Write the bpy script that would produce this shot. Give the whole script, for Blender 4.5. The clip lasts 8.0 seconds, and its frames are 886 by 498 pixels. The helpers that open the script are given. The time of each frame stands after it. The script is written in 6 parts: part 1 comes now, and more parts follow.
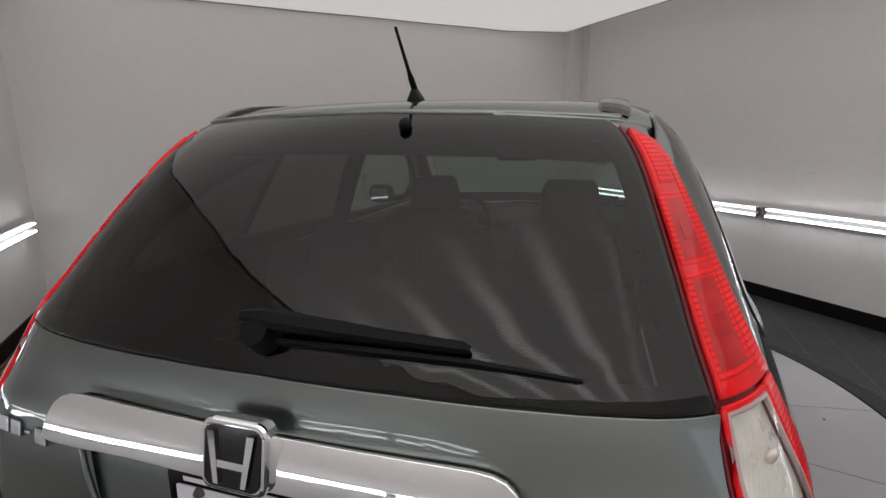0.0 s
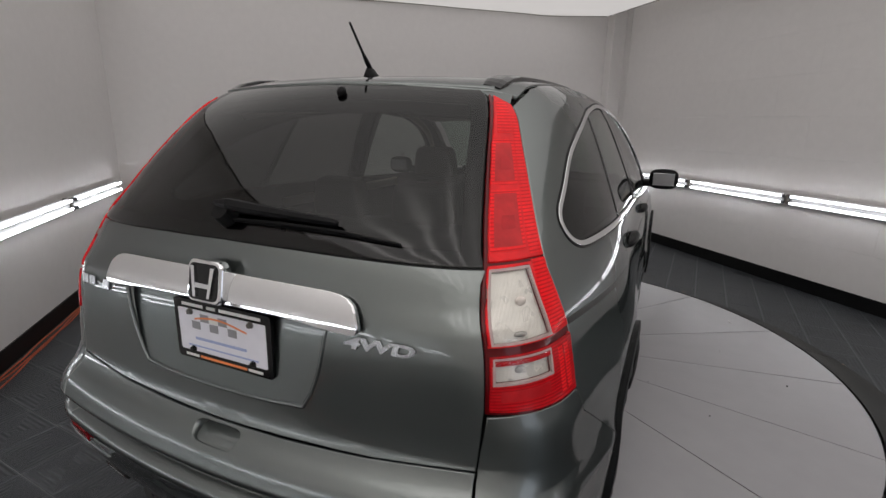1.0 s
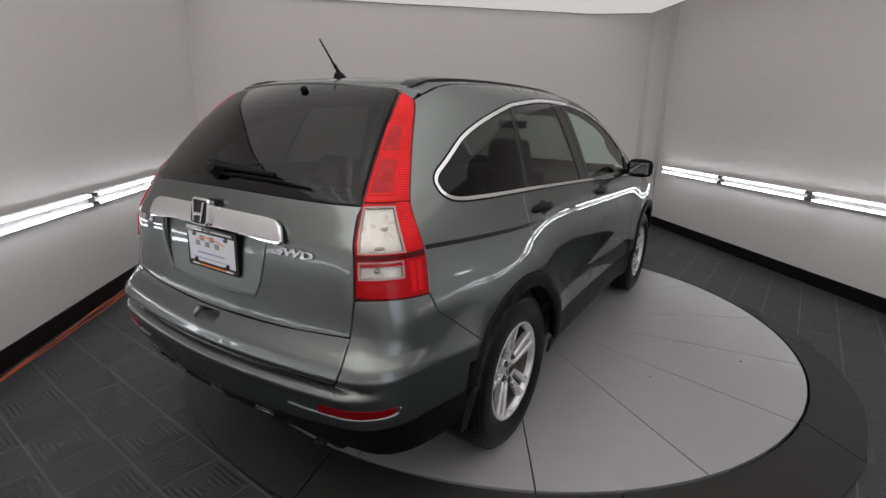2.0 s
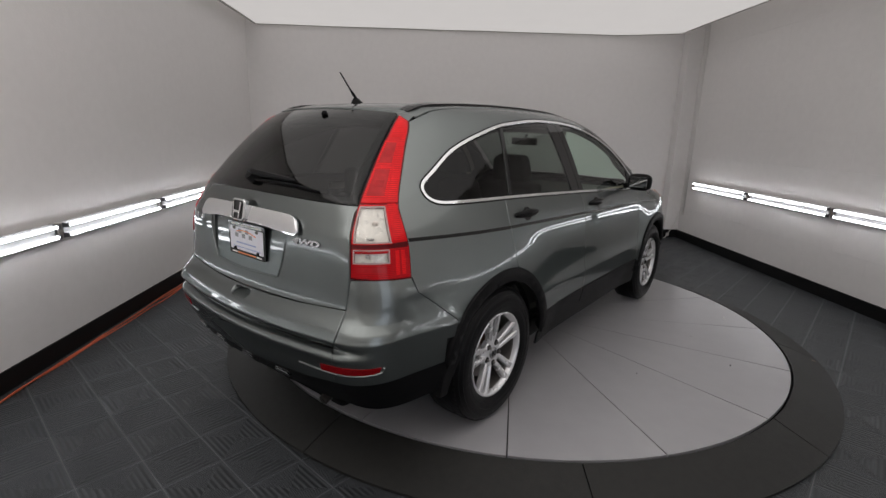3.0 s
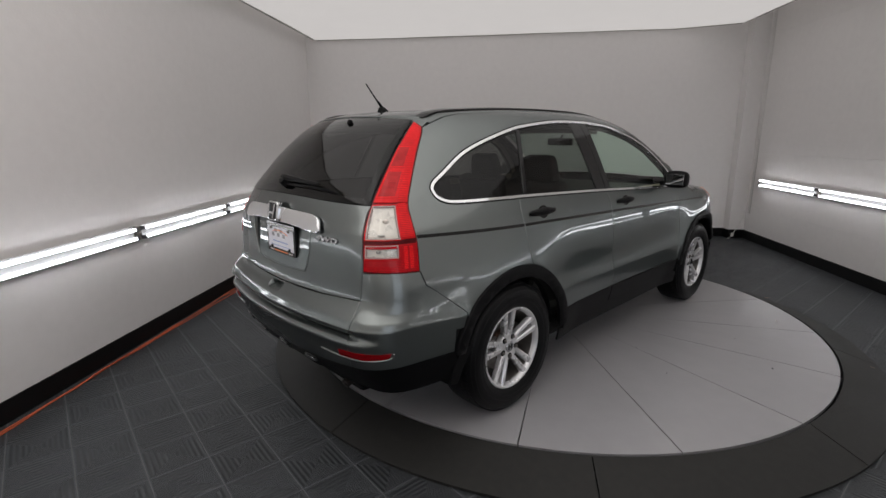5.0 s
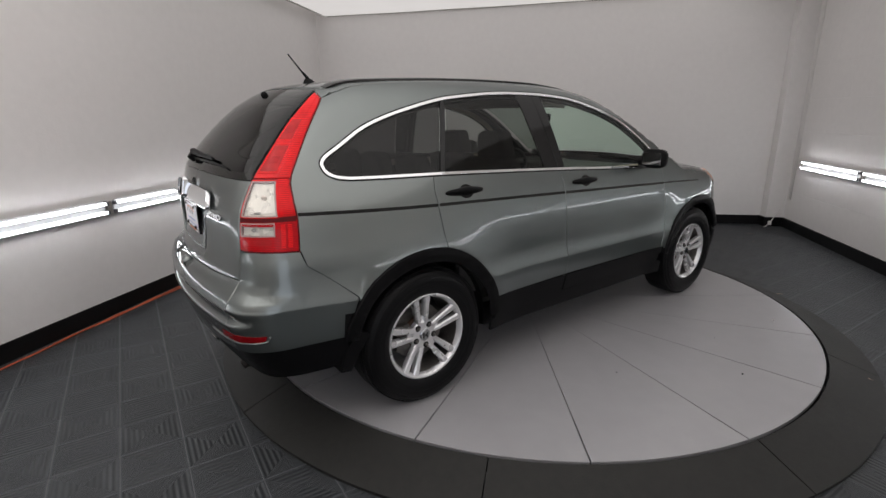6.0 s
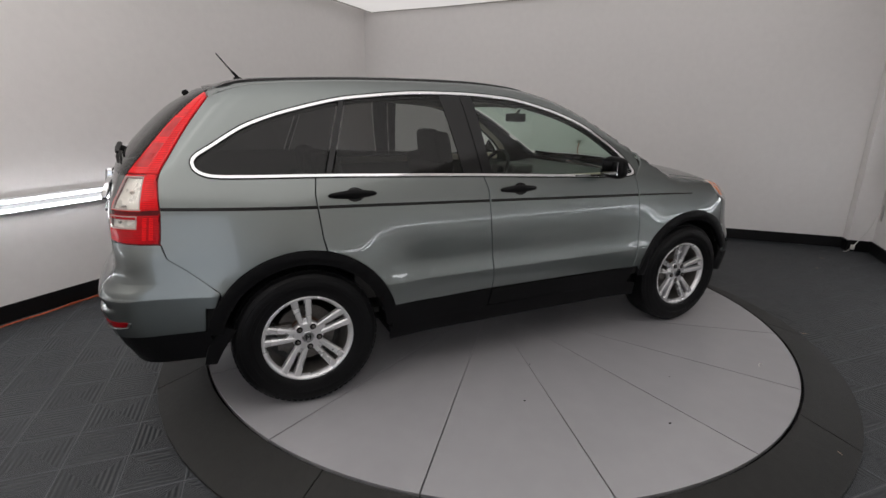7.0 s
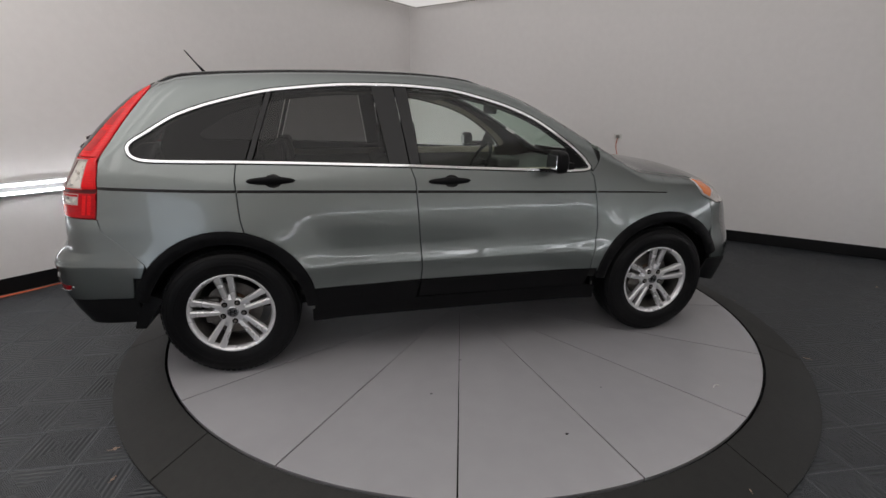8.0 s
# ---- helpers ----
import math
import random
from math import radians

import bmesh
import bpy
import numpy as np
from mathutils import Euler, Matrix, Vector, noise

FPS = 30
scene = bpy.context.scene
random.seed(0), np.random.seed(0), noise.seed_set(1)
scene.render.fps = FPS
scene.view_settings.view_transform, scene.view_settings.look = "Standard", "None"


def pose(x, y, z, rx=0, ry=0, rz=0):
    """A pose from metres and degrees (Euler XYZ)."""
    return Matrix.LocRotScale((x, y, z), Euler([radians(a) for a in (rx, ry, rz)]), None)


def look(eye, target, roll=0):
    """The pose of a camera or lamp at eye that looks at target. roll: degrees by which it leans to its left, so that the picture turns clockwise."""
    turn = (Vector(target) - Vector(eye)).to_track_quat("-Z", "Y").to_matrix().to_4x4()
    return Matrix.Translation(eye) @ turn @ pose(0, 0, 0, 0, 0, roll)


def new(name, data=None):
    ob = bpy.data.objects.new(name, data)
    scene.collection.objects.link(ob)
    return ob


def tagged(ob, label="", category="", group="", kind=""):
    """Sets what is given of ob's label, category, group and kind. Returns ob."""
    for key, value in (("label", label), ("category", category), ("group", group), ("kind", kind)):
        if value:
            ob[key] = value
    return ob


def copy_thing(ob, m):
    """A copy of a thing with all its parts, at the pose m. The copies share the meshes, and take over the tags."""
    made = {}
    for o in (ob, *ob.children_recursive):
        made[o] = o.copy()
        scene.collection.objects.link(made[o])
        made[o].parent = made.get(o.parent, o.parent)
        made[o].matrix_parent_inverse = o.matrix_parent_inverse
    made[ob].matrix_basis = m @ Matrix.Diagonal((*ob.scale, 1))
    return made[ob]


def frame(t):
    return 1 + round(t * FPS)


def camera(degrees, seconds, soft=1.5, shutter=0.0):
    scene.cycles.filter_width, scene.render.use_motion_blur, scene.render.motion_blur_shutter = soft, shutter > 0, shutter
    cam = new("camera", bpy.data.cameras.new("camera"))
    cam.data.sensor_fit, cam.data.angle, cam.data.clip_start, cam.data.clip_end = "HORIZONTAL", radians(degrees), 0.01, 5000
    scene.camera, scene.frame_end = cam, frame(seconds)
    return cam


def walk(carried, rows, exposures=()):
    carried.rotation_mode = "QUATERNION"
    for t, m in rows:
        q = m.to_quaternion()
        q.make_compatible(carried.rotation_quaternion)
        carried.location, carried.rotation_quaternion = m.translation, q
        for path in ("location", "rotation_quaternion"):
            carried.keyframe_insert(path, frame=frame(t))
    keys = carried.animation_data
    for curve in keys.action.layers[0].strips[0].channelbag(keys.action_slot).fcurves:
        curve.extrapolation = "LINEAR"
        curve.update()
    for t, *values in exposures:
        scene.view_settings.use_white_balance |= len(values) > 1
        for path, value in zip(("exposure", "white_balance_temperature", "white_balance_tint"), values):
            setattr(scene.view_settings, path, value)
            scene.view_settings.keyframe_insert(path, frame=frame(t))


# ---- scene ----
cam = camera(85.0, 8.0)
PATH = [
    (0, (-2.664, -0.432, 1.530), (-0.794, 0.123, 1.089), -0.13),
    (0.5, (-2.790, -0.601, 1.504), (-0.954, 0.045, 1.041), 0.35),
    (1, (-2.945, -0.924, 1.476), (-1.170, -0.150, 0.976), 1.12),
    (1.5, (-3.093, -1.243, 1.472), (-1.387, -0.343, 0.942), 1.37),
    (2, (-3.168, -1.662, 1.462), (-1.538, -0.627, 0.940), 1.61),
    (2.2, (-3.189, -1.803, 1.479), (-1.592, -0.714, 0.965), 1.48),
    (3.3, (-3.356, -2.204, 1.484), (-1.861, -0.955, 1.031), 1.68),
    (3.5, (-3.334, -2.289, 1.488), (-1.871, -1.001, 1.041), 1.55),
    (4, (-3.333, -2.343, 1.490), (-1.903, -1.018, 1.045), 1.32),
    (5.3, (-3.182, -2.444, 1.475), (-1.880, -1.001, 1.004), -0.67),
    (5.5, (-3.044, -2.539, 1.466), (-1.774, -1.074, 0.975), -0.69),
    (6, (-2.596, -2.746, 1.436), (-1.442, -1.200, 0.911), -0.48),
    (6.5, (-2.107, -2.926, 1.457), (-1.108, -1.279, 0.918), -0.10),
    (7, (-1.617, -3.189, 1.475), (-0.822, -1.439, 0.925), 0.54),
    (7.5, (-1.166, -3.291, 1.459), (-0.558, -1.470, 0.896), 0.49),
    (8, (-0.733, -3.508, 1.462), (-0.304, -1.640, 0.890), 0.45),
]
walk(cam, [(t, look(eye, target, roll)) for t, eye, target, roll in PATH],
     exposures=[(0.0, 0.02), (1.0, 0.04), (2.0, 0.10), (3.5, 0.0), (4.0, 0.0), (5.5, 0.04), (6.0, 0.26), (6.5, 0.30), (8.0, 0.24)])

# ---------------- world and light ----------------
world = bpy.data.worlds.new("world")
scene.world = world
world.use_nodes = True
world.node_tree.nodes["Background"].inputs[0].default_value = (0.5, 0.5, 0.5, 1)
world.node_tree.nodes["Background"].inputs[1].default_value = 0.01
PANEL_GLOW, TUBE_GLOW = 0.42, 8.0


# ---------------- materials ----------------
def material(name, base, rough=0.5, metal=0.0, coat=0.0, spec=0.5, grain=40.0, vary=0.12, stain=2.0, bump=0.0, bump_scale=None, hue=(1, 1, 1), glow=None):
    """A procedural surface: base colour varied at two scales, roughness varied by the coarse one, fine relief."""
    m = bpy.data.materials.new(name)
    m.use_nodes = True
    nt = m.node_tree
    b = nt.nodes["Principled BSDF"]
    co = nt.nodes.new("ShaderNodeTexCoord")

    def noise_at(scale, detail):
        n = nt.nodes.new("ShaderNodeTexNoise")
        n.inputs["Scale"].default_value, n.inputs["Detail"].default_value = scale, detail
        nt.links.new(co.outputs["Object"], n.inputs["Vector"])
        return n.outputs["Fac"]

    fine, coarse = noise_at(grain, 4), noise_at(stain, 3)
    add = nt.nodes.new("ShaderNodeMath")
    add.operation = "ADD"
    nt.links.new(fine, add.inputs[0])
    nt.links.new(coarse, add.inputs[1])
    ramp = nt.nodes.new("ShaderNodeMapRange")
    ramp.inputs["From Min"].default_value, ramp.inputs["From Max"].default_value = 0.6, 1.4
    nt.links.new(add.outputs[0], ramp.inputs["Value"])
    mix = nt.nodes.new("ShaderNodeMix")
    mix.data_type = "RGBA"
    mix.inputs["A"].default_value = (*[max(c * (1 - vary) * h, 0) for c, h in zip(base, hue)], 1)
    mix.inputs["B"].default_value = (*[min(c * (1 + vary), 1) for c in base], 1)
    nt.links.new(ramp.outputs[0], mix.inputs["Factor"])
    nt.links.new(mix.outputs["Result"], b.inputs["Base Color"])
    rr = nt.nodes.new("ShaderNodeMapRange")
    rr.inputs["To Min"].default_value, rr.inputs["To Max"].default_value = max(rough * 0.85, 0.02), min(rough * 1.15, 1)
    nt.links.new(coarse, rr.inputs["Value"])
    nt.links.new(rr.outputs[0], b.inputs["Roughness"])
    b.inputs["Metallic"].default_value = metal
    b.inputs["Coat Weight"].default_value = coat
    b.inputs["Coat Roughness"].default_value = 0.02
    b.inputs["Coat IOR"].default_value = 1.6
    b.inputs["Specular IOR Level"].default_value = spec
    if bump:
        bp = nt.nodes.new("ShaderNodeBump")
        bp.inputs["Strength"].default_value = bump
        bp.inputs["Distance"].default_value = 0.004
        nt.links.new(noise_at(bump_scale or grain, 5), bp.inputs["Height"])
        nt.links.new(bp.outputs[0], b.inputs["Normal"])
    if glow:
        b.inputs["Emission Color"].default_value, b.inputs["Emission Strength"].default_value = (*glow[:3], 1), glow[3]
    return m


def ribbed(m, scale, direction="Z", strength=0.4, distance=0.002):
    """Adds moulded ribs to a material."""
    nt = m.node_tree
    co, w, bp = (nt.nodes.new(k) for k in ("ShaderNodeTexCoord", "ShaderNodeTexWave", "ShaderNodeBump"))
    w.bands_direction = direction
    w.inputs["Scale"].default_value = scale
    nt.links.new(co.outputs["Object"], w.inputs["Vector"])
    bp.inputs["Strength"].default_value, bp.inputs["Distance"].default_value = strength, distance
    nt.links.new(w.outputs["Fac"], bp.inputs["Height"])
    nt.links.new(bp.outputs[0], nt.nodes["Principled BSDF"].inputs["Normal"])
    return m


def glass(name, tint, rough=0.01, base=0.04):
    """A tinted pane: what is behind shows through its tint, with real reflections on top."""
    m = bpy.data.materials.new(name)
    m.use_nodes = True
    nt = m.node_tree
    nt.nodes.remove(nt.nodes["Principled BSDF"])
    tr, gl, lw, pw, ad, mx = (nt.nodes.new("ShaderNode" + k) for k in ("BsdfTransparent", "BsdfGlossy", "LayerWeight", "Math", "Math", "MixShader"))
    tr.inputs["Color"].default_value = (*tint, 1)
    gl.inputs["Roughness"].default_value = rough
    lw.inputs["Blend"].default_value = 0.5
    pw.operation, ad.operation = "POWER", "MULTIPLY_ADD"
    pw.inputs[1].default_value = 5.0
    ad.inputs[1].default_value, ad.inputs[2].default_value = 1.0 - base, base
    nt.links.new(lw.outputs["Facing"], pw.inputs[0])
    nt.links.new(pw.outputs[0], ad.inputs[0])
    nt.links.new(ad.outputs[0], mx.inputs[0])
    nt.links.new(tr.outputs[0], mx.inputs[1])
    nt.links.new(gl.outputs[0], mx.inputs[2])
    nt.links.new(mx.outputs[0], nt.nodes["Material Output"].inputs["Surface"])
    return m


WALL = material("painted_block", (0.81, 0.787, 0.775), 0.42, grain=14, vary=0.03, stain=0.7, bump=0.25, bump_scale=60)


def coursed(m):
    """Faint joints of long blocks under the paint."""
    nt = m.node_tree
    b = nt.nodes["Principled BSDF"]
    co, sep, com, br, bp = (nt.nodes.new("ShaderNode" + k) for k in ("TexCoord", "SeparateXYZ", "CombineXYZ", "TexBrick", "Bump"))
    nt.links.new(co.outputs["Object"], sep.inputs[0])
    nt.links.new(sep.outputs[0], com.inputs[0])
    nt.links.new(sep.outputs[2], com.inputs[1])
    nt.links.new(com.outputs[0], br.inputs["Vector"])
    br.inputs["Scale"].default_value = 1.0
    br.inputs["Brick Width"].default_value, br.inputs["Row Height"].default_value = 0.80, 0.405
    br.inputs["Mortar Size"].default_value, br.inputs["Mortar Smooth"].default_value = 0.004, 0.6
    bp.invert = True
    bp.inputs["Strength"].default_value, bp.inputs["Distance"].default_value = 0.55, 0.004
    nt.links.new(br.outputs["Fac"], bp.inputs["Height"])
    old = b.inputs["Normal"].links[0].from_socket
    nt.links.new(old, bp.inputs["Normal"])
    nt.links.new(bp.outputs[0], b.inputs["Normal"])
    return m


BLOCKWALL = coursed(material("painted_long_block", (0.81, 0.787, 0.775), 0.42, grain=14, vary=0.03, stain=0.7, bump=0.25, bump_scale=60))
CEIL = material("ceiling_paint", (0.75, 0.74, 0.72), 0.8, grain=20, vary=0.04, stain=1)
BASE = material("black_vinyl_base", (0.006, 0.006, 0.0065), 0.4, spec=0.3, grain=30, vary=0.3, stain=3, bump=0.1)
SUBFLOOR = material("subfloor", (0.12, 0.123, 0.125), 0.6, grain=30, vary=0.2)
DISC = material("turntable_paint", (0.325, 0.321, 0.332), 0.30, spec=0.65, grain=9, vary=0.05, stain=1.3, bump=0.06, bump_scale=90)
RAMP = material("ramp_rubber", (0.017, 0.0168, 0.0155), 0.6, spec=0.3, grain=25, vary=0.25, stain=2.2, bump=0.25, bump_scale=160)
GAPM = material("dark_gap", (0.006, 0.006, 0.006), 0.9, grain=20, vary=0.1)
FABRIC = material("light_panel_fabric", (0.35, 0.345, 0.34), 0.9, grain=3, vary=0.03, stain=0.8, glow=(1.0, 0.958, 0.94, PANEL_GLOW))


def tubes_above(m):
    """The fabric glows more, in soft bands, under the rows of tubes above its southern half, most towards the west."""
    nt = m.node_tree
    co = nt.nodes.new("ShaderNodeTexCoord")
    sep = nt.nodes.new("ShaderNodeSeparateXYZ")
    nt.links.new(co.outputs["Object"], sep.inputs[0])

    def ramp(value, x0, x1, y0, y1):
        n = nt.nodes.new("ShaderNodeMapRange")
        n.interpolation_type = "SMOOTHSTEP"
        for k, v in (("From Min", x0), ("From Max", x1), ("To Min", y0), ("To Max", y1)):
            n.inputs[k].default_value = v
        nt.links.new(value, n.inputs["Value"])
        return n.outputs[0]

    def calc(op, a, b, c=None):
        n = nt.nodes.new("ShaderNodeMath")
        n.operation = op
        for k, v in enumerate((a, b, c)):
            if isinstance(v, float):
                n.inputs[k].default_value = v
            elif v is not None:
                nt.links.new(v, n.inputs[k])
        return n.outputs[0]

    half = calc("MULTIPLY", ramp(sep.outputs[0], 0.4, -2.2, 0.0, 1.0), ramp(sep.outputs[1], -2.5, 1.0, 0.7, 1.0))
    wave = calc("MAXIMUM", calc("SINE", calc("MULTIPLY_ADD", sep.outputs[1], 2 * math.pi / 0.50, 2.2), 0.0), 0.0)
    band = calc("MULTIPLY", calc("MULTIPLY", calc("POWER", wave, 2.0), ramp(sep.outputs[0], -1.6, -2.8, 0.0, 3.6)), ramp(sep.outputs[1], 0.0, 1.2, 0.0, 1.0))
    more = calc("MULTIPLY_ADD", half, 1.4, band)
    nt.links.new(calc("MULTIPLY_ADD", more, PANEL_GLOW, PANEL_GLOW), nt.nodes["Principled BSDF"].inputs["Emission Strength"])


tubes_above(FABRIC)
DAYLIGHT = material("daylight_backdrop", (0.5, 0.5, 0.5), 0.9, grain=1, vary=0.05, glow=(0.90, 0.95, 1.06, 1.0))
RAILM = material("panel_frame_grey", (0.30, 0.28, 0.26), 0.5, metal=0.3, grain=20, vary=0.15)
HOUSING = material("lamp_housing_white", (0.32, 0.32, 0.32), 0.3, grain=20, vary=0.04)
LAMP_BACK = material("lamp_reflector_grey", (0.22, 0.22, 0.22), 0.35, grain=20, vary=0.05)
SOCKET = material("lamp_socket_grey", (0.10, 0.10, 0.11), 0.5, grain=40, vary=0.2)
TUBE = material("fluorescent_tube", (0.9, 0.9, 0.9), 0.3, grain=5, vary=0.01, glow=(0.965, 0.985, 1.03, TUBE_GLOW))
CONDUIT = material("conduit_paint", (0.80, 0.78, 0.765), 0.5, grain=30, vary=0.06)
ORANGE = material("orange_cord", (0.50, 0.10, 0.035), 0.5, grain=60, vary=0.2, bump=0.2)
WHITE_CORD = material("white_cord", (0.70, 0.69, 0.66), 0.5, grain=60, vary=0.1)
LEAF = material("dry_leaf", (0.42, 0.30, 0.23), 0.8, grain=80, vary=0.4)
PAINT = material("green_grey_metallic_paint", (0.90, 0.87, 0.78), 0.36, metal=0.97, coat=1.0, grain=900, vary=0.10, stain=1.5)
# flakes lie under a tinted clear coat
PAINT.node_tree.nodes["Principled BSDF"].inputs["Coat Tint"].default_value = (0.214, 0.244, 0.263, 1)
PAINT.node_tree.nodes["Principled BSDF"].inputs["Specular Tint"].default_value = (0.0, 0.02, 0.05, 1)
PAINT.node_tree.nodes["Principled BSDF"].inputs["Coat IOR"].default_value = 1.5
BLACKP = material("black_textured_plastic", (0.005, 0.005, 0.0055), 0.45, spec=0.11, grain=120, vary=0.25, stain=4, bump=0.15, bump_scale=500)
BLACKG = material("black_gloss_trim", (0.006, 0.006, 0.0065), 0.12, spec=0.35, grain=60, vary=0.1)
CHROME = material("chrome", (0.80, 0.81, 0.82), 0.06, metal=1.0, grain=60, vary=0.02)
SATIN = material("satin_metal", (0.40, 0.41, 0.42), 0.22, metal=1.0, grain=60, vary=0.06)
ALLOY = material("silver_alloy", (0.72, 0.72, 0.73), 0.28, metal=0.6, coat=0.5, grain=200, vary=0.08, stain=6)
STEEL = material("brake_steel", (0.16, 0.15, 0.14), 0.45, metal=0.8, grain=60, vary=0.3)
DARKMETAL = material("dark_metal", (0.025, 0.022, 0.02), 0.5, metal=0.6, grain=60, vary=0.3)
RUST = material("hub_rust", (0.10, 0.055, 0.035), 0.8, grain=60, vary=0.4)
TYRE = material("tyre_rubber", (0.006, 0.006, 0.0065), 0.36, spec=0.14, grain=90, vary=0.3, stain=5, bump=0.2, bump_scale=220)


def lens(name, base, dark, scale, rough=0.16):
    """A moulded lamp lens: bands of optics, brighter and darker, under a glossy face."""
    m = material(name, base, rough, coat=0.2, spec=0.05, grain=50, vary=0.2, stain=9)
    nt = m.node_tree
    b = nt.nodes["Principled BSDF"]
    co, w, mix = (nt.nodes.new(k) for k in ("ShaderNodeTexCoord", "ShaderNodeTexWave", "ShaderNodeMix"))
    w.bands_direction = "Z"
    w.inputs["Scale"].default_value, w.inputs["Distortion"].default_value = scale, 0.3
    nt.links.new(co.outputs["Object"], w.inputs["Vector"])
    mix.data_type = "RGBA"
    mix.inputs["B"].default_value = (*dark, 1)
    old = b.inputs["Base Color"].links[0].from_socket
    nt.links.new(old, mix.inputs["A"])
    rg = nt.nodes.new("ShaderNodeMapRange")
    rg.inputs["From Min"].default_value, rg.inputs["From Max"].default_value = 0.55, 1.0
    nt.links.new(w.outputs["Fac"], rg.inputs["Value"])
    nt.links.new(rg.outputs[0], mix.inputs["Factor"])
    nt.links.new(mix.outputs["Result"], b.inputs["Base Color"])
    bp = nt.nodes.new("ShaderNodeBump")
    bp.inputs["Strength"].default_value, bp.inputs["Distance"].default_value = 0.2, 0.002
    nt.links.new(w.outputs["Fac"], bp.inputs["Height"])
    nt.links.new(bp.outputs[0], b.inputs["Normal"])
    return m


REDLENS = lens("red_lens", (0.80, 0.010, 0.014), (0.48, 0.003, 0.006), 42)
REDPLAIN = material("plain_red_lens", (0.66, 0.008, 0.012), 0.14, coat=0.3, spec=0.05, grain=30, vary=0.25, stain=12)
REDBLOCK = material("dull_red_optic", (0.43, 0.013, 0.016), 0.2, coat=0.3, spec=0.05, grain=24, vary=0.35, stain=18)
REDSHADE = material("shaded_red_optic", (0.42, 0.010, 0.014), 0.2, coat=0.3, spec=0.05, grain=30, vary=0.3)
REDRIM = material("dark_red_lens_rim", (0.10, 0.001, 0.003), 0.15, coat=0.3, spec=0.1, grain=30, vary=0.2)
REFLEX = lens("red_reflex", (0.24, 0.003, 0.006), (0.13, 0.001, 0.003), 60, 0.2)
REDDARK = lens("deep_red_lens", (0.50, 0.005, 0.010), (0.27, 0.002, 0.004), 46, 0.13)
CLEAR = ribbed(material("clear_lens", (0.66, 0.62, 0.58), 0.13, metal=0.25, coat=1.0, grain=30, vary=0.35, stain=16), 40, "X", 0.2, 0.003)
AMBER = material("amber_lens", (0.80, 0.20, 0.03), 0.15, coat=1.0, grain=40, vary=0.15)
TINTED = glass("privacy_glass", (0.31, 0.31, 0.305), base=0.03)
DARKTINT = glass("quarter_privacy_glass", (0.13, 0.13, 0.13), base=0.03)
LENSGLASS = glass("clear_lens_plastic", (0.90, 0.90, 0.88), base=0.06)
REFLECT = ribbed(material("ribbed_reflector", (0.80, 0.77, 0.73), 0.28, metal=0.25, grain=24, vary=0.14, stain=26), 46, "Y", 0.08, 0.004)
FACET = material("frosted_lens_edge", (0.42, 0.30, 0.29), 0.3, grain=40, vary=0.1)
BULB = material("amber_bulb_glass", (0.78, 0.70, 0.65), 0.2, coat=0.6, grain=40, vary=0.2)
LAMPDARK = material("lamp_socket_dark", (0.36, 0.345, 0.335), 0.35, grain=60, vary=0.3)
REARGLASS = glass("rear_privacy_glass", (0.165, 0.175, 0.170), base=0.040)
GREENGLASS = glass("green_glass", (0.92, 0.975, 0.94))
SCREENGLASS = glass("windscreen_glass", (0.76, 0.93, 0.83))
TRIMTAN = material("interior_tan_trim", (0.36, 0.32, 0.25), 0.75, grain=80, vary=0.08, bump=0.1)
CLOTH = material("dark_seat_cloth", (0.030, 0.029, 0.028), 0.9, grain=150, vary=0.25, bump=0.3, bump_scale=400)
TRIMGREY = material("interior_grey_trim", (0.050, 0.049, 0.046), 0.7, grain=80, vary=0.12, bump=0.1)
TRIMLIGHT = material("interior_light_trim", (0.20, 0.19, 0.17), 0.75, grain=80, vary=0.08, bump=0.1)
MIRROR = material("mirror_glass", (0.30, 0.31, 0.32), 0.02, metal=1.0, grain=10, vary=0.01)
PLATE_WHITE = material("plate_white", (0.76, 0.76, 0.82), 0.35, grain=30, vary=0.05)
INK = material("plate_grey_ink", (0.28, 0.28, 0.30), 0.5, grain=40, vary=0.1)
INKB = material("plate_blue_ink", (0.36, 0.43, 0.66), 0.5, grain=40, vary=0.1)
INKO = material("plate_orange_ink", (0.80, 0.24, 0.08), 0.5, grain=40, vary=0.1)
INKW = material("frame_white_ink", (0.75, 0.74, 0.72), 0.5, grain=40, vary=0.05)


# ---------------- mesh helpers ----------------
def link_mesh(name, bm, mat, parent=None, label="", smooth=False):
    me = bpy.data.meshes.new(name)
    bm.to_mesh(me)
    bm.free()
    if smooth:
        me.shade_smooth()
    me.materials.append(mat)
    ob = new(name, me)
    ob.parent = parent
    if label:
        ob["label"] = label
    return ob


part = link_mesh


def thing(name, label, category, at=(0, 0, 0), turn=0.0, group="", kind=""):
    ob = new(name)
    ob.empty_display_size = 0.1
    ob.matrix_basis = pose(*at, 0, 0, turn)
    return tagged(ob, label, category, group, kind)


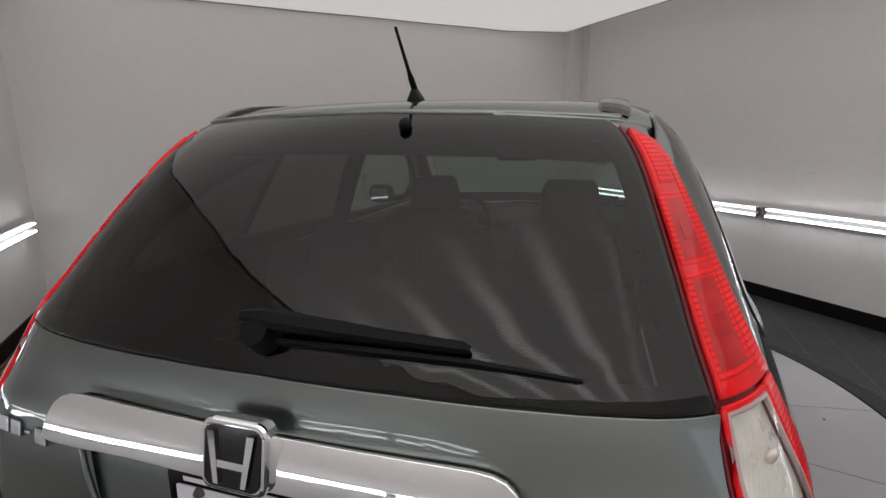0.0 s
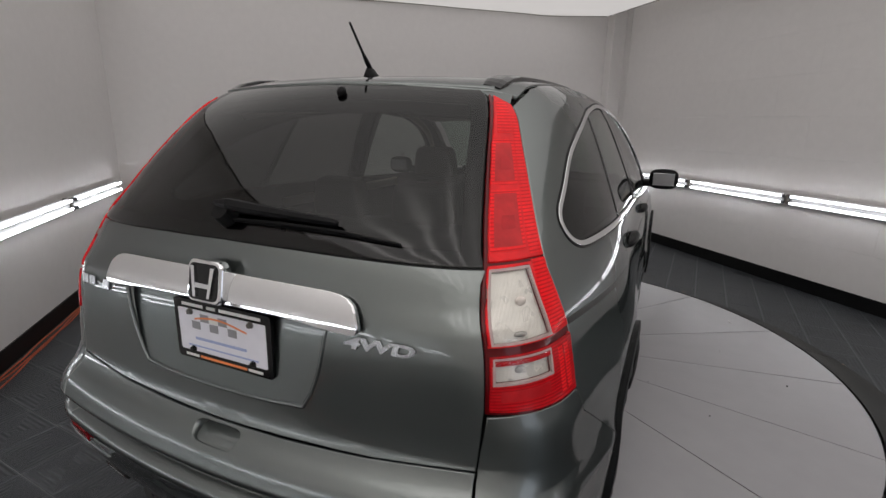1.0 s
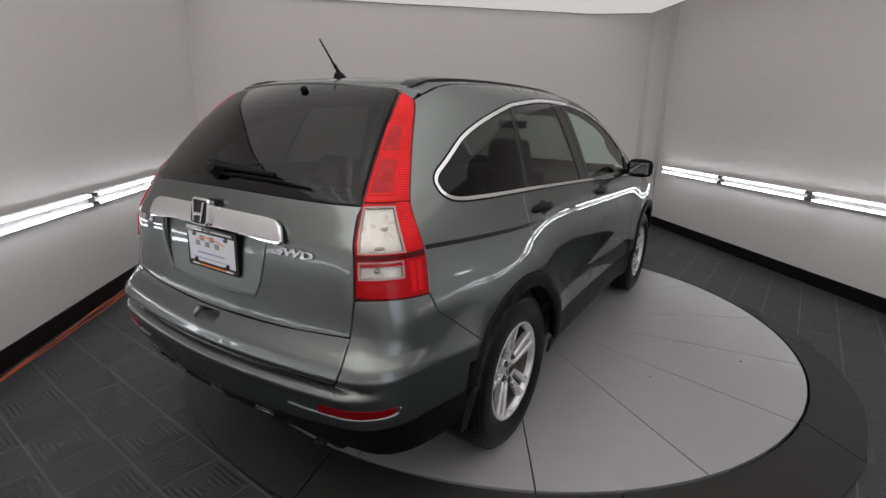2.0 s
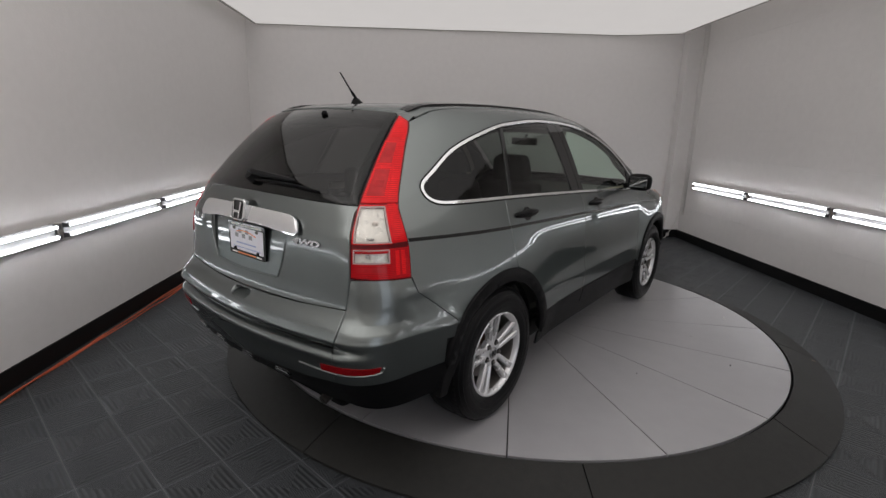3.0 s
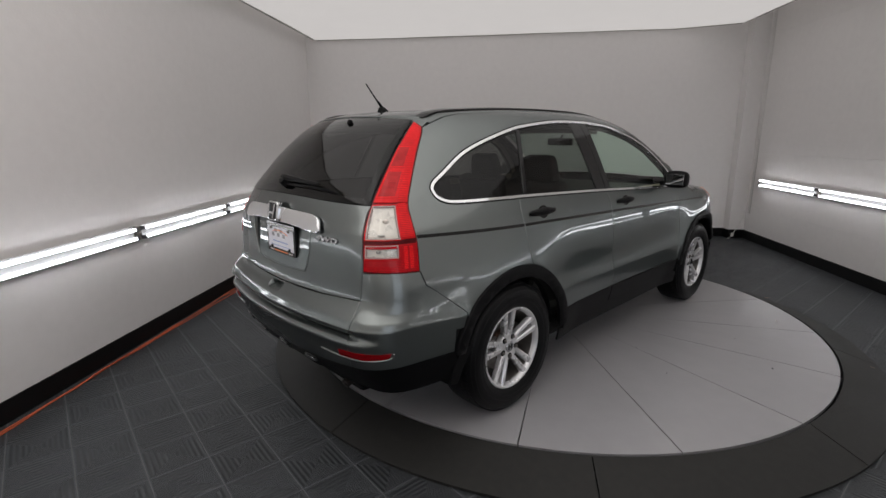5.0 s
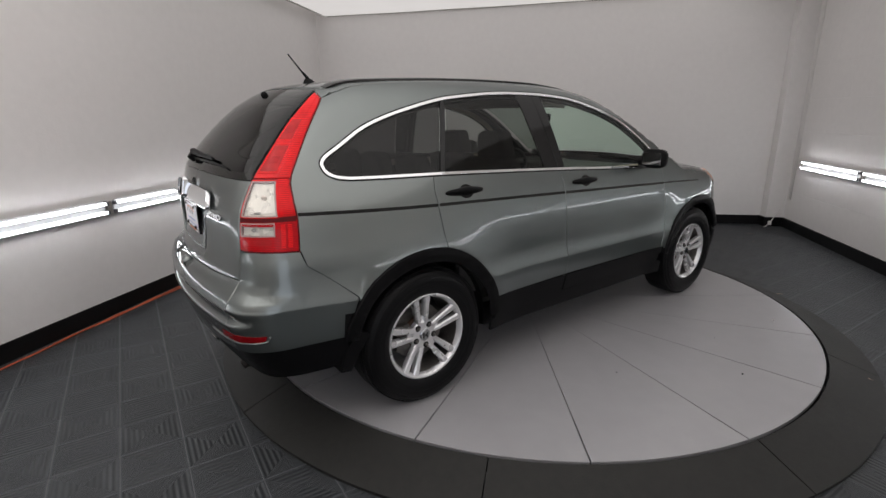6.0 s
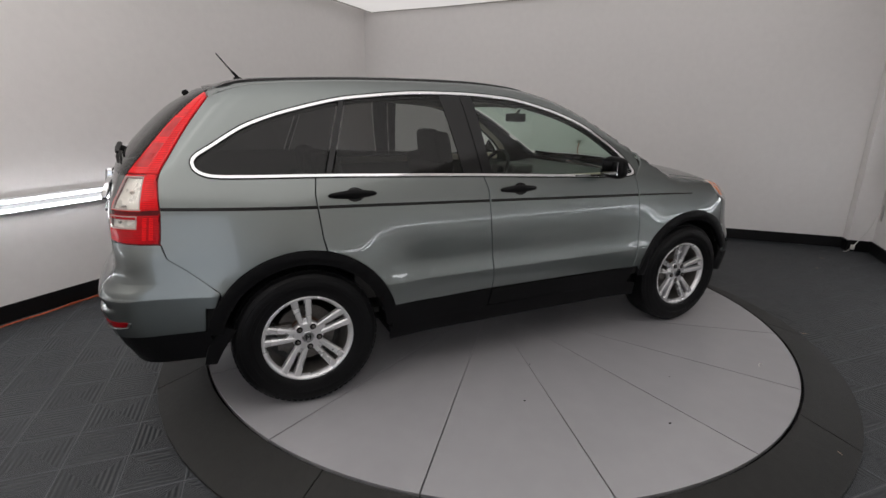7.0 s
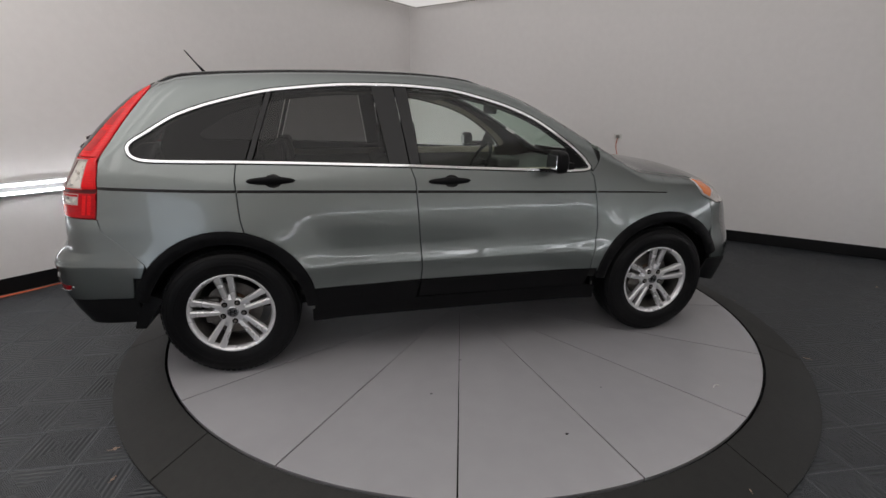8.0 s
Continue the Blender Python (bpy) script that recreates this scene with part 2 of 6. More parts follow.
def box(bm, x0, x1, y0, y1, z0, z1, bevel=0.0, m=None, seg=2):
    r = bmesh.ops.create_cube(bm, size=1)
    vs = r["verts"]
    for v in vs:
        v.co = Vector(((x0 + x1) / 2 + v.co.x * (x1 - x0), (y0 + y1) / 2 + v.co.y * (y1 - y0), (z0 + z1) / 2 + v.co.z * (z1 - z0)))
    if m:
        bmesh.ops.transform(bm, matrix=m, verts=vs)
    if bevel:
        es = list({e for v in vs for e in v.link_edges})
        bmesh.ops.bevel(bm, geom=es, offset=bevel, segments=seg, profile=0.7, affect="EDGES")
    return bm


def boxed(*a, **k):
    return box(bmesh.new(), *a, **k)


def lathe(profile, n=64, close=False):
    """A solid turned about the y axis from (radius, y) stations."""
    bm = bmesh.new()
    rings = []
    for r, y in profile:
        rings.append([bm.verts.new((r * math.cos(2 * math.pi * k / n), y, r * math.sin(2 * math.pi * k / n))) for k in range(n)])
    pairs = list(zip(rings, rings[1:]))
    if close:
        pairs.append((rings[-1], rings[0]))
    for a, b in pairs:
        for k in range(n):
            bm.faces.new((a[k], a[(k + 1) % n], b[(k + 1) % n], b[k]))
    bmesh.ops.recalc_face_normals(bm, faces=bm.faces)
    return bm


def tube(points, radius, n=8):
    """A round bar along points, closed at its ends; radius may be one number or one a point."""
    bm = bmesh.new()
    pts = [Vector(p) for p in points]
    rad = radius if isinstance(radius, (list, tuple)) else [radius] * len(pts)
    rings = []
    for i, p in enumerate(pts):
        d = (pts[min(i + 1, len(pts) - 1)] - pts[max(i - 1, 0)]).normalized()
        s = d.cross(Vector((0, 0, 1)))
        s = s.normalized() if s.length > 1e-4 else Vector((1, 0, 0))
        u = s.cross(d)
        rings.append([bm.verts.new(p + rad[i] * (math.cos(2 * math.pi * k / n) * s + math.sin(2 * math.pi * k / n) * u)) for k in range(n)])
    for a, b in zip(rings, rings[1:]):
        for k in range(n):
            bm.faces.new((a[k], b[k], b[(k + 1) % n], a[(k + 1) % n]))
    bm.faces.new(rings[0])
    bm.faces.new(rings[-1][::-1])
    bmesh.ops.recalc_face_normals(bm, faces=bm.faces)
    return bm


def prism(outline, z0, z1):
    """A plate with the given plan outline."""
    bm = bmesh.new()
    vs = [bm.verts.new((x, y, z1)) for x, y in outline]
    f = bm.faces.new(vs)
    r = bmesh.ops.extrude_face_region(bm, geom=[f])
    for v in r["geom"]:
        if isinstance(v, bmesh.types.BMVert):
            v.co.z = z0
    bmesh.ops.recalc_face_normals(bm, faces=bm.faces)
    return bm


def spline(pts, n=6, closed=False):
    """A smooth curve through 2D or 3D points."""
    p = np.array(pts, float)
    k = len(p)
    out = []
    for i in range(k if closed else k - 1):
        a, b, c, d = ((p[(i + j) % k] if closed else p[min(max(i + j, 0), k - 1)]) for j in (-1, 0, 1, 2))
        for t in np.arange(n) / n:
            out.append(0.5 * (2 * b + (c - a) * t + (2 * a - 5 * b + 4 * c - d) * t ** 2 + (3 * b - a - 3 * c + d) * t ** 3))
    if not closed:
        out.append(p[-1])
    return [tuple(float(v) for v in q) for q in out]


# ---------------- the room ----------------
ROOM_TURN = 41.0
FLOOR_Z, DISC_Z, CEIL_Z, PANEL_Z = -0.10, 0.0, 3.4, 2.862
U0, U1, V0, V1 = -4.85, 3.98, -3.66, 3.06
CENTRE = (0.185, -0.115)


def in_room(u, v, z=0.0, turn=0.0):
    """The pose of a place given along the side walls (u) and across the room (v)."""
    return pose(0, 0, 0, 0, 0, ROOM_TURN) @ pose(u, v, z, 0, 0, turn)


NORTH_SKEW = 0.0863


def north_u(v):
    """Where the north wall, which is not quite square to the others, stands at v."""
    return U1 - NORTH_SKEW * (v - V0)


def on_north(along, z=0.0):
    """A pose on the north wall: x runs along it from its east end, y into the room."""
    return in_room(U1, V0, z, 90 + math.degrees(math.atan(NORTH_SKEW))) @ pose(along, 0, 0)


def room_part(name, bm, mat, label, category, u=0, v=0, z=0, turn=0, parent=None):
    ob = link_mesh(name, bm, mat, parent)
    ob.matrix_basis = in_room(u, v, z, turn)
    return tagged(ob, label, category, kind="structure")


def north_part(name, bm, mat, label, category):
    ob = link_mesh(name, bm, mat)
    ob.matrix_basis = on_north(0)
    return tagged(ob, label, category, kind="structure")


T = 0.2
room_part("floor", boxed(U0 - 1.7, U1 + T, V0 - T, V1 + T, FLOOR_Z - 0.2, FLOOR_Z - 0.003), SUBFLOOR, "dark subfloor under the interlocking garage tiles", "floor")
NORTH_LONG = (V1 - V0) * math.hypot(1, NORTH_SKEW)
north_part("wall_north", boxed(-T, NORTH_LONG + T, -T, 0, FLOOR_Z - 0.012, CEIL_Z), WALL, "white painted wall with a dull sheen", "wall")
room_part("wall_east", boxed(U0, U1 + 0.05, V0 - T, V0, FLOOR_Z - 0.012, CEIL_Z), BLOCKWALL, "white painted block wall with faint courses", "wall")
room_part("wall_west", boxed(U0, north_u(V1) + 0.05, V1, V1 + T, FLOOR_Z - 0.012, CEIL_Z), WALL, "white painted wall with a dull sheen", "wall")
DOOR_V0, DOOR_V1, DOOR_Z = -1.5, -0.1, 2.1
bm = boxed(U0 - T, U0, V0 - T, DOOR_V0, FLOOR_Z - 0.012, CEIL_Z)
box(bm, U0 - T, U0, DOOR_V1, V1 + T, FLOOR_Z - 0.012, CEIL_Z)
box(bm, U0 - T, U0, DOOR_V0, DOOR_V1, DOOR_Z, CEIL_Z)
room_part("wall_south", bm, WALL, "plain white painted wall with a wide doorway", "wall")
room_part("backdrop", boxed(U0 - 1.6, U0 - 1.55, -3.2, 2.3, FLOOR_Z, 3.2), DAYLIGHT, "bright daylight outside the doorway", "backdrop")
room_part("ceiling", boxed(U0 - T, U1 + T, V0 - T, V1 + T, CEIL_Z, CEIL_Z + 0.15), CEIL, "white painted ceiling above the light panel", "ceiling")

north_part("trim", boxed(0.002, 0.25, 0.0, 0.15, FLOOR_Z, CEIL_Z - 0.002, bevel=0.006), WALL, "white painted pilaster in the corner", "pilaster")

# black vinyl base along the walls
BT, BASE_TOP = 0.012, 0.032
north_part("baseboard_north", boxed(0.25 + BT, NORTH_LONG - BT, 0.0, BT, FLOOR_Z, BASE_TOP, bevel=0.003), BASE, "black vinyl baseboard along the wall", "baseboard")
bm = boxed(0.004, 0.25 + BT, 0.15, 0.15 + BT, FLOOR_Z, BASE_TOP, bevel=0.003)
box(bm, 0.25, 0.25 + BT, 0.002, 0.152, FLOOR_Z, BASE_TOP - 0.001)
north_part("baseboard_pilaster", bm, BASE, "black vinyl baseboard round the pilaster", "baseboard")
room_part("baseboard_east", boxed(U0, U1 - 0.165, V0, V0 + BT, FLOOR_Z, BASE_TOP, bevel=0.003), BASE, "black vinyl baseboard along the wall", "baseboard")
room_part("baseboard_west", boxed(U0, north_u(V1) - 0.002, V1 - BT, V1, FLOOR_Z, BASE_TOP, bevel=0.003), BASE, "black vinyl baseboard along the wall", "baseboard")

# luminous stretched ceiling panel with a slightly sagging hem
PU0, PU1, PV0, PV1 = -4.55, 3.62, -3.19, 2.90


PANEL_TILT = 0.0235


def hem(v):
    """How far the panel's north hem lies beyond its east corner, close to the skew wall."""
    return min(north_u(v) - 0.045 - PU1, 0.09 * (v - PV0) / 0.4)


def light_panel():
    ob = thing("light_panel", "large glowing white fabric ceiling panel, hem slightly wavy", "ceiling light")
    ob.matrix_basis = in_room(0, 0, PANEL_Z)
    bm = bmesh.new()
    nu, nv = 60, 40
    grid = []
    for i in range(nu + 1):
        row = []
        for j in range(nv + 1):
            u, v = PU0 + (PU1 - PU0) * i / nu, PV0 + (PV1 - PV0) * j / nv
            edge = min(i, nu - i, j, nv - j)
            sag = -0.014 * math.sin(v * 2.1 + 0.6) * math.sin(u * 1.7) - 0.012 * min(edge, 4) / 4
            u += hem(v) * max(i / nu - 0.5, 0) * 2
            if i == nu:
                u += 0.012 * math.sin(v * 1.55 + 0.4) + 0.008 * math.sin(v * 4.3)
            row.append(bm.verts.new((u, v, sag + PANEL_TILT * (PV1 - v))))
        grid.append(row)
    for i in range(nu):
        for j in range(nv):
            bm.faces.new((grid[i][j], grid[i][j + 1], grid[i + 1][j + 1], grid[i + 1][j]))
    bmesh.ops.solidify(bm, geom=list(bm.faces), thickness=0.01)
    part("fabric", bm, FABRIC, ob, smooth=True)
    high = PANEL_TILT * (PV1 - PV0)
    for b, z in (((PU0, PU1, PV0 - 0.022, PV0 - 0.004), high), ((PU0, north_u(PV1) - 0.06, PV1 + 0.004, PV1 + 0.022), 0.0)):
        part("frame_rail", boxed(*b, z - 0.004, z + 0.020, bevel=0.003), RAILM, ob, "thin grey frame rail")
        part("rail_lip", boxed(b[0], b[1], b[2] - 0.030 if z else b[3] + 0.002, b[2] - 0.002 if z else b[3] + 0.030, z + 0.004, z + 0.018, bevel=0.003), CONDUIT, ob, "pale outer lip of the rail")
    north = [(PU1 + hem(v) + 0.012 * math.sin(v * 1.55 + 0.4) + 0.008 * math.sin(v * 4.3) + 0.012, v, PANEL_TILT * (PV1 - v) - 0.006) for v in np.linspace(PV0 + 0.02, PV1 - 0.02, 60)]
    part("hem_cord", tube(north, 0.005, 6), RAILM, ob, "thin grey cord in the hem", smooth=True)
    part("corner_bracket", boxed(PU1 - 0.02, PU1 + 0.05, PV0 - 0.02, PV0 + 0.20, high + 0.006, high + 0.03, bevel=0.004), RAILM, ob, "grey corner bracket")
    return ob


light_panel()


# twin-tube lamps in rows along both side walls
def strip_lamp(length, first=False):
    ob = thing("strip_lamp", "white twin-tube fluorescent strip lamp on the wall, lit", "wall lamp", group="strip lamps along the walls")
    h = length / 2
    part("housing", boxed(-h + 0.03, h - 0.03, 0.0, 0.05, -0.035, 0.035, bevel=0.008), HOUSING, ob)
    part("reflector", boxed(-h + 0.035, h - 0.035, 0.05, 0.056, -0.056, 0.056, bevel=0.002), LAMP_BACK, ob)
    for z in (-0.034, 0.034):
        bm = tube([(-h + 0.035, 0.076, z), (h - 0.035, 0.076, z)], 0.0105, 12)
        part("tube", bm, TUBE, ob, "glowing white fluorescent tube", smooth=True)
        for s in (-1, 1):
            part("socket", boxed(s * h - s * 0.036 - 0.009, s * h - s * 0.036 + 0.009, 0.056, 0.092, z - 0.015, z + 0.015, bevel=0.004), SOCKET, ob)
    part("end_bracket", boxed(h - 0.018, h + 0.018, 0.0, 0.062, -0.05, 0.05, bevel=0.005), RAILM, ob, "grey joint bracket")
    return ob


PITCH_W, PITCH_E = 1.265, 1.315
lamp_w = strip_lamp(PITCH_W - 0.005)
lamp_e = strip_lamp(PITCH_E - 0.005)
LZ, LZW = 0.797, 0.772
lamp_w.matrix_basis = in_room(0.004, V1, LZW, 180)
lamp_e.matrix_basis = in_room(2.806, V0, LZ, 0)
for k in (-3, -2, -1, 1, 2):
    copy_thing(lamp_w, in_room(0.004 + PITCH_W * k, V1, LZW, 180))
for k in range(1, 6):
    copy_thing(lamp_e, in_room(2.806 - PITCH_E * k, V0, LZ, 0))

# conduit on the east wall near the corner and a white cord at its foot
conduit = thing("conduit", "thin white conduit pipe fixed up the wall", "conduit")
conduit.matrix_basis = in_room(3.70, V0, 0)
part("pipe", tube([(0, 0.010, 0.30), (0, 0.010, 3.39)], 0.005, 10), CONDUIT, conduit, smooth=True)
part("pipe", tube([(0.045, 0.008, 0.30), (0.045, 0.008, 3.39)], 0.0035, 8), CONDUIT, conduit, smooth=True)
for z in (1.0, 1.8, 2.6):
    part("clip", boxed(-0.012, 0.056, 0.0, 0.010, z - 0.012, z + 0.012, bevel=0.003), CONDUIT, conduit)
cord = thing("power_cord", "white cord hanging loose from the corner to the floor", "cord")
cord.matrix_basis = on_north(0, 0)
part("cable", tube(spline([(0.04, 0.16, 0.33), (0.075, 0.18, 0.20), (0.15, 0.19, 0.06), (0.20, 0.195, -0.03), (0.25, 0.20, FLOOR_Z + 0.008), (0.30, 0.24, FLOOR_Z + 0.008)], 6), [0.003] * 12 + [0.006] * 19, 8), WHITE_CORD, cord, smooth=True)
part("plug", boxed(0.19, 0.225, 0.18, 0.215, FLOOR_Z + 0.03, -0.015, bevel=0.006), WHITE_CORD, cord)

# small wall outlet with a hanging lead on the north wall
outlet = thing("wall_outlet", "small tan wall box with a thin lead hanging down", "outlet")
outlet.matrix_basis = on_north(3.47, 1.085)
part("backplate", boxed(-0.05, 0.05, 0.0, 0.006, -0.03, 0.03, bevel=0.002), WHITE_CORD, outlet)
part("socket", boxed(-0.022, 0.022, 0.006, 0.03, -0.018, 0.018, bevel=0.004), RAILM, outlet)
part("lead", tube(spline([(0.0, 0.02, -0.01), (0.01, 0.02, -0.12), (-0.02, 0.02, -0.25), (-0.025, 0.02, -0.32)], 5), 0.005, 6), ORANGE, outlet, smooth=True)

# orange extension cord lying along the west wall
ext = thing("extension_cord", "orange extension cord lying in loose doubled strands along the baseboard", "cord")
ext.matrix_basis = in_room(0, V1, FLOOR_Z)
rng = random.Random(5)
for k in range(3):
    pts = []
    for i in range(46):
        u = -5.0 + i * 0.2
        pts.append((u, -0.05 - 0.016 * k + 0.014 * math.sin(u * (1.3 + 0.4 * k) + k * 2) + rng.uniform(-0.007, 0.007), 0.005 + (0.009 if (i + k) % 7 == 0 else 0)))
    part("strand", tube(spline(pts, 3), 0.0048, 6), ORANGE, ext, smooth=True)


# ---------------- turntable ----------------
def sector(r0, r1, a0, a1, z_in, z_out, thick, n=16):
    """A sector plate about the origin, its top running from z_in at r0 to z_out at r1."""
    bm = bmesh.new()
    rows = []
    rs = [r0, r1]
    for k in range(n + 1):
        a = a0 + (a1 - a0) * k / n
        top = [bm.verts.new((r * math.cos(a), r * math.sin(a), z)) for r, z in zip(rs, (z_in, z_out))]
        low = [bm.verts.new((r * math.cos(a), r * math.sin(a), z - thick)) for r, z in zip(rs, (z_in, z_out))]
        rows.append((top, low))
    for (t0, l0), (t1, l1) in zip(rows, rows[1:]):
        bm.faces.new((t0[0], t0[1], t1[1], t1[0]))
        bm.faces.new((l0[0], l1[0], l1[1], l0[1]))
        bm.faces.new((t0[1], l0[1], l1[1], t1[1]))
        bm.faces.new((t0[0], t1[0], l1[0], l0[0]))
    for t, l in (rows[0], rows[-1]):
        bm.faces.new((t[0], l[0], l[1], t[1]))
    bmesh.ops.recalc_face_normals(bm, faces=bm.faces)
    return bm


turntable = thing("turntable", "round light grey vehicle turntable of wedge plates, scuffed", "turntable", at=(*CENTRE, 0), turn=-105)
DISC_R = 2.005
first = None
for k in range(16):
    a = math.radians(22.5)
    g = 0.0022
    if first is None:
        first = part("deck_plate", sector(0.22, DISC_R, g / 1.2, a - g / 1.2, 0, 0, 0.02, 14), DISC, turntable)
        plate = first
    else:
        plate = new("deck_plate", first.data)
        plate.parent = turntable
    plate.matrix_basis = pose(0, 0, 0, 0, 0, 22.5 * k)
part("hub_plate", prism([(0.217 * math.cos(math.pi * k / 24), 0.217 * math.sin(math.pi * k / 24)) for k in range(48)], -0.02, 0.0), DISC, turntable)
part("drum", prism([((DISC_R - 0.002) * math.cos(math.pi * k / 48), (DISC_R - 0.002) * math.sin(math.pi * k / 48)) for k in range(96)], FLOOR_Z + 0.001, -0.022), GAPM, turntable)
ramp = thing("ramp_ring", "dark rubbery ramp ring round the turntable in ten segments", "ramp", at=(*CENTRE, 0), turn=-104)
for k in range(10):
    seg = part("ramp_segment", sector(DISC_R + 0.016, 2.285, 0.0015, math.radians(36) - 0.0015, -0.001, FLOOR_Z + 0.016, 0.014, 20), RAMP, ramp) if k == 0 else new("ramp_segment", seg.data)
    seg.parent = ramp
    seg.matrix_basis = pose(0, 0, 0, 0, 0, 36 * k)


# ---------------- the form of the car ----------------
def curve(xs, ys):
    """A smooth monotone curve through the given stations."""
    xs, ys = np.array(xs, float), np.array(ys, float)
    d = np.diff(ys) / np.diff(xs)
    m = np.r_[d[0], np.where(d[1:] * d[:-1] > 0, 2 * d[1:] * d[:-1] / (d[1:] + d[:-1] + 1e-12), 0), d[-1]]

    def f(x):
        x = np.clip(x, xs[0], xs[-1])
        i = np.clip(np.searchsorted(xs, x) - 1, 0, len(d) - 1)
        h = xs[i + 1] - xs[i]
        t = (x - xs[i]) / h
        return (ys[i] * (1 + 2 * t) * (1 - t) ** 2 + h * m[i] * t * (1 - t) ** 2
                + ys[i + 1] * t * t * (3 - 2 * t) + h * m[i + 1] * t * t * (t - 1))
    return f


def smax(a, b, k):
    """The greater of two fields, with a fillet of about the size k where they meet."""
    h = np.maximum(k - np.abs(a - b), 0) / k
    return np.maximum(a, b) + h * h * k * 0.25


side_half = curve([0.1, 0.2, 0.3, 0.4, 0.55, 0.7, 0.85, 0.97, 1.06, 1.13, 1.2, 1.3, 1.4, 1.5, 1.56, 1.62, 1.75],
                  [0.82, 0.857, 0.879, 0.892, 0.897, 0.899, 0.894, 0.881, 0.8635, 0.842, 0.817, 0.778, 0.735, 0.687, 0.649, 0.602, 0.476])
# the doors: upright middle, a ledge above the lower crease
door_half = curve([0.1, 0.2, 0.3, 0.4, 0.5, 0.585, 0.60, 0.615, 0.64, 0.66, 0.68, 0.70, 0.75, 0.80, 0.85, 0.88, 0.90, 0.92, 0.97, 1.06],
                  [0.82, 0.857, 0.879, 0.893, 0.905, 0.9085, 0.9085, 0.9065, 0.902, 0.8985, 0.896, 0.8945, 0.8935, 0.893, 0.892, 0.8905, 0.889, 0.8865, 0.8795, 0.8635])
rear_taper = curve([0.5, 0.83, 0.92, 1.05, 1.25, 1.7], [0.12, 0.135, 0.165, 0.175, 0.14, 0.12])
upper_taper = curve([0.9, 1.05, 1.2, 1.3, 1.55, 1.75], [0.0, 0.006, 0.030, 0.045, 0.062, 0.065])
front_bow = curve([0.2, 0.4, 0.55, 0.7, 0.9, 1.0, 1.2], [0.30, 0.36, 0.44, 0.58, 0.52, 0.42, 0.35])
rear_bow = curve([0.5, 0.95, 1.05, 1.1, 1.187, 1.28, 1.38, 1.48, 1.58, 1.7], [0.15, 0.13, 0.15, 0.20, 0.27, 0.33, 0.345, 0.36, 0.38, 0.39])
rear_at = curve([0.2, 0.33, 0.42, 0.52, 0.6, 0.645, 0.655, 0.668, 0.69, 0.71, 0.73, 0.745, 0.76, 0.78, 0.84, 0.9, 1.0, 1.05, 1.1, 1.187, 1.28, 1.38, 1.48, 1.578, 1.64, 1.72],
                [-2.10, -2.16, -2.21, -2.245, -2.257, -2.259, -2.258, -2.253, -2.243, -2.226, -2.205, -2.1925, -2.1835, -2.175, -2.169, -2.167, -2.166, -2.161, -2.153, -2.135, -2.074, -1.982, -1.875, -1.768, -1.70, -1.6])
# step pad, groove and rounded lip of the bumper, between its corners
rear_notch = curve([0.2, 0.54, 0.56, 0.575, 0.585, 0.595, 0.605, 0.612, 0.62, 0.63, 0.64, 0.655, 1.8],
                   [0.0, 0.0, -0.003, -0.007, -0.005, 0.004, 0.022, 0.032, 0.030, 0.012, 0.005, 0.0, 0.0])
# shelf at the bumper's corners, over a crease that runs to the wheel arch
corner_shelf = curve([0.2, 0.40, 0.5, 0.64, 0.655, 0.665, 0.70, 0.75, 0.80, 1.8], [0.0, 0.006, 0.014, 0.0185, 0.019, 0.0175, 0.010, 0.003, 0.0, 0.0])
front_at = curve([0.2, 0.35, 0.5, 0.65, 0.8, 0.9, 1.0, 1.05], [2.05, 2.16, 2.24, 2.25, 2.22, 2.16, 2.02, 1.92])
top_at = curve([-2.4, -1.9, -1.7, -1.5, -1.2, -0.9, -0.6, -0.3, 0.0, 0.2, 0.4, 0.6, 0.8, 1.0, 1.12, 1.2, 1.4, 1.6, 1.8, 2.0, 2.3],
               [1.546, 1.588, 1.609, 1.624, 1.641, 1.651, 1.654, 1.65, 1.629, 1.594, 1.529, 1.436, 1.328, 1.221, 1.154, 1.126, 1.101, 1.076, 1.041, 0.991, 0.891])
roof_crown = curve([-2.0, -0.2, 0.6, 1.0, 2.0], [0.06, 0.06, 0.10, 0.11, 0.11])


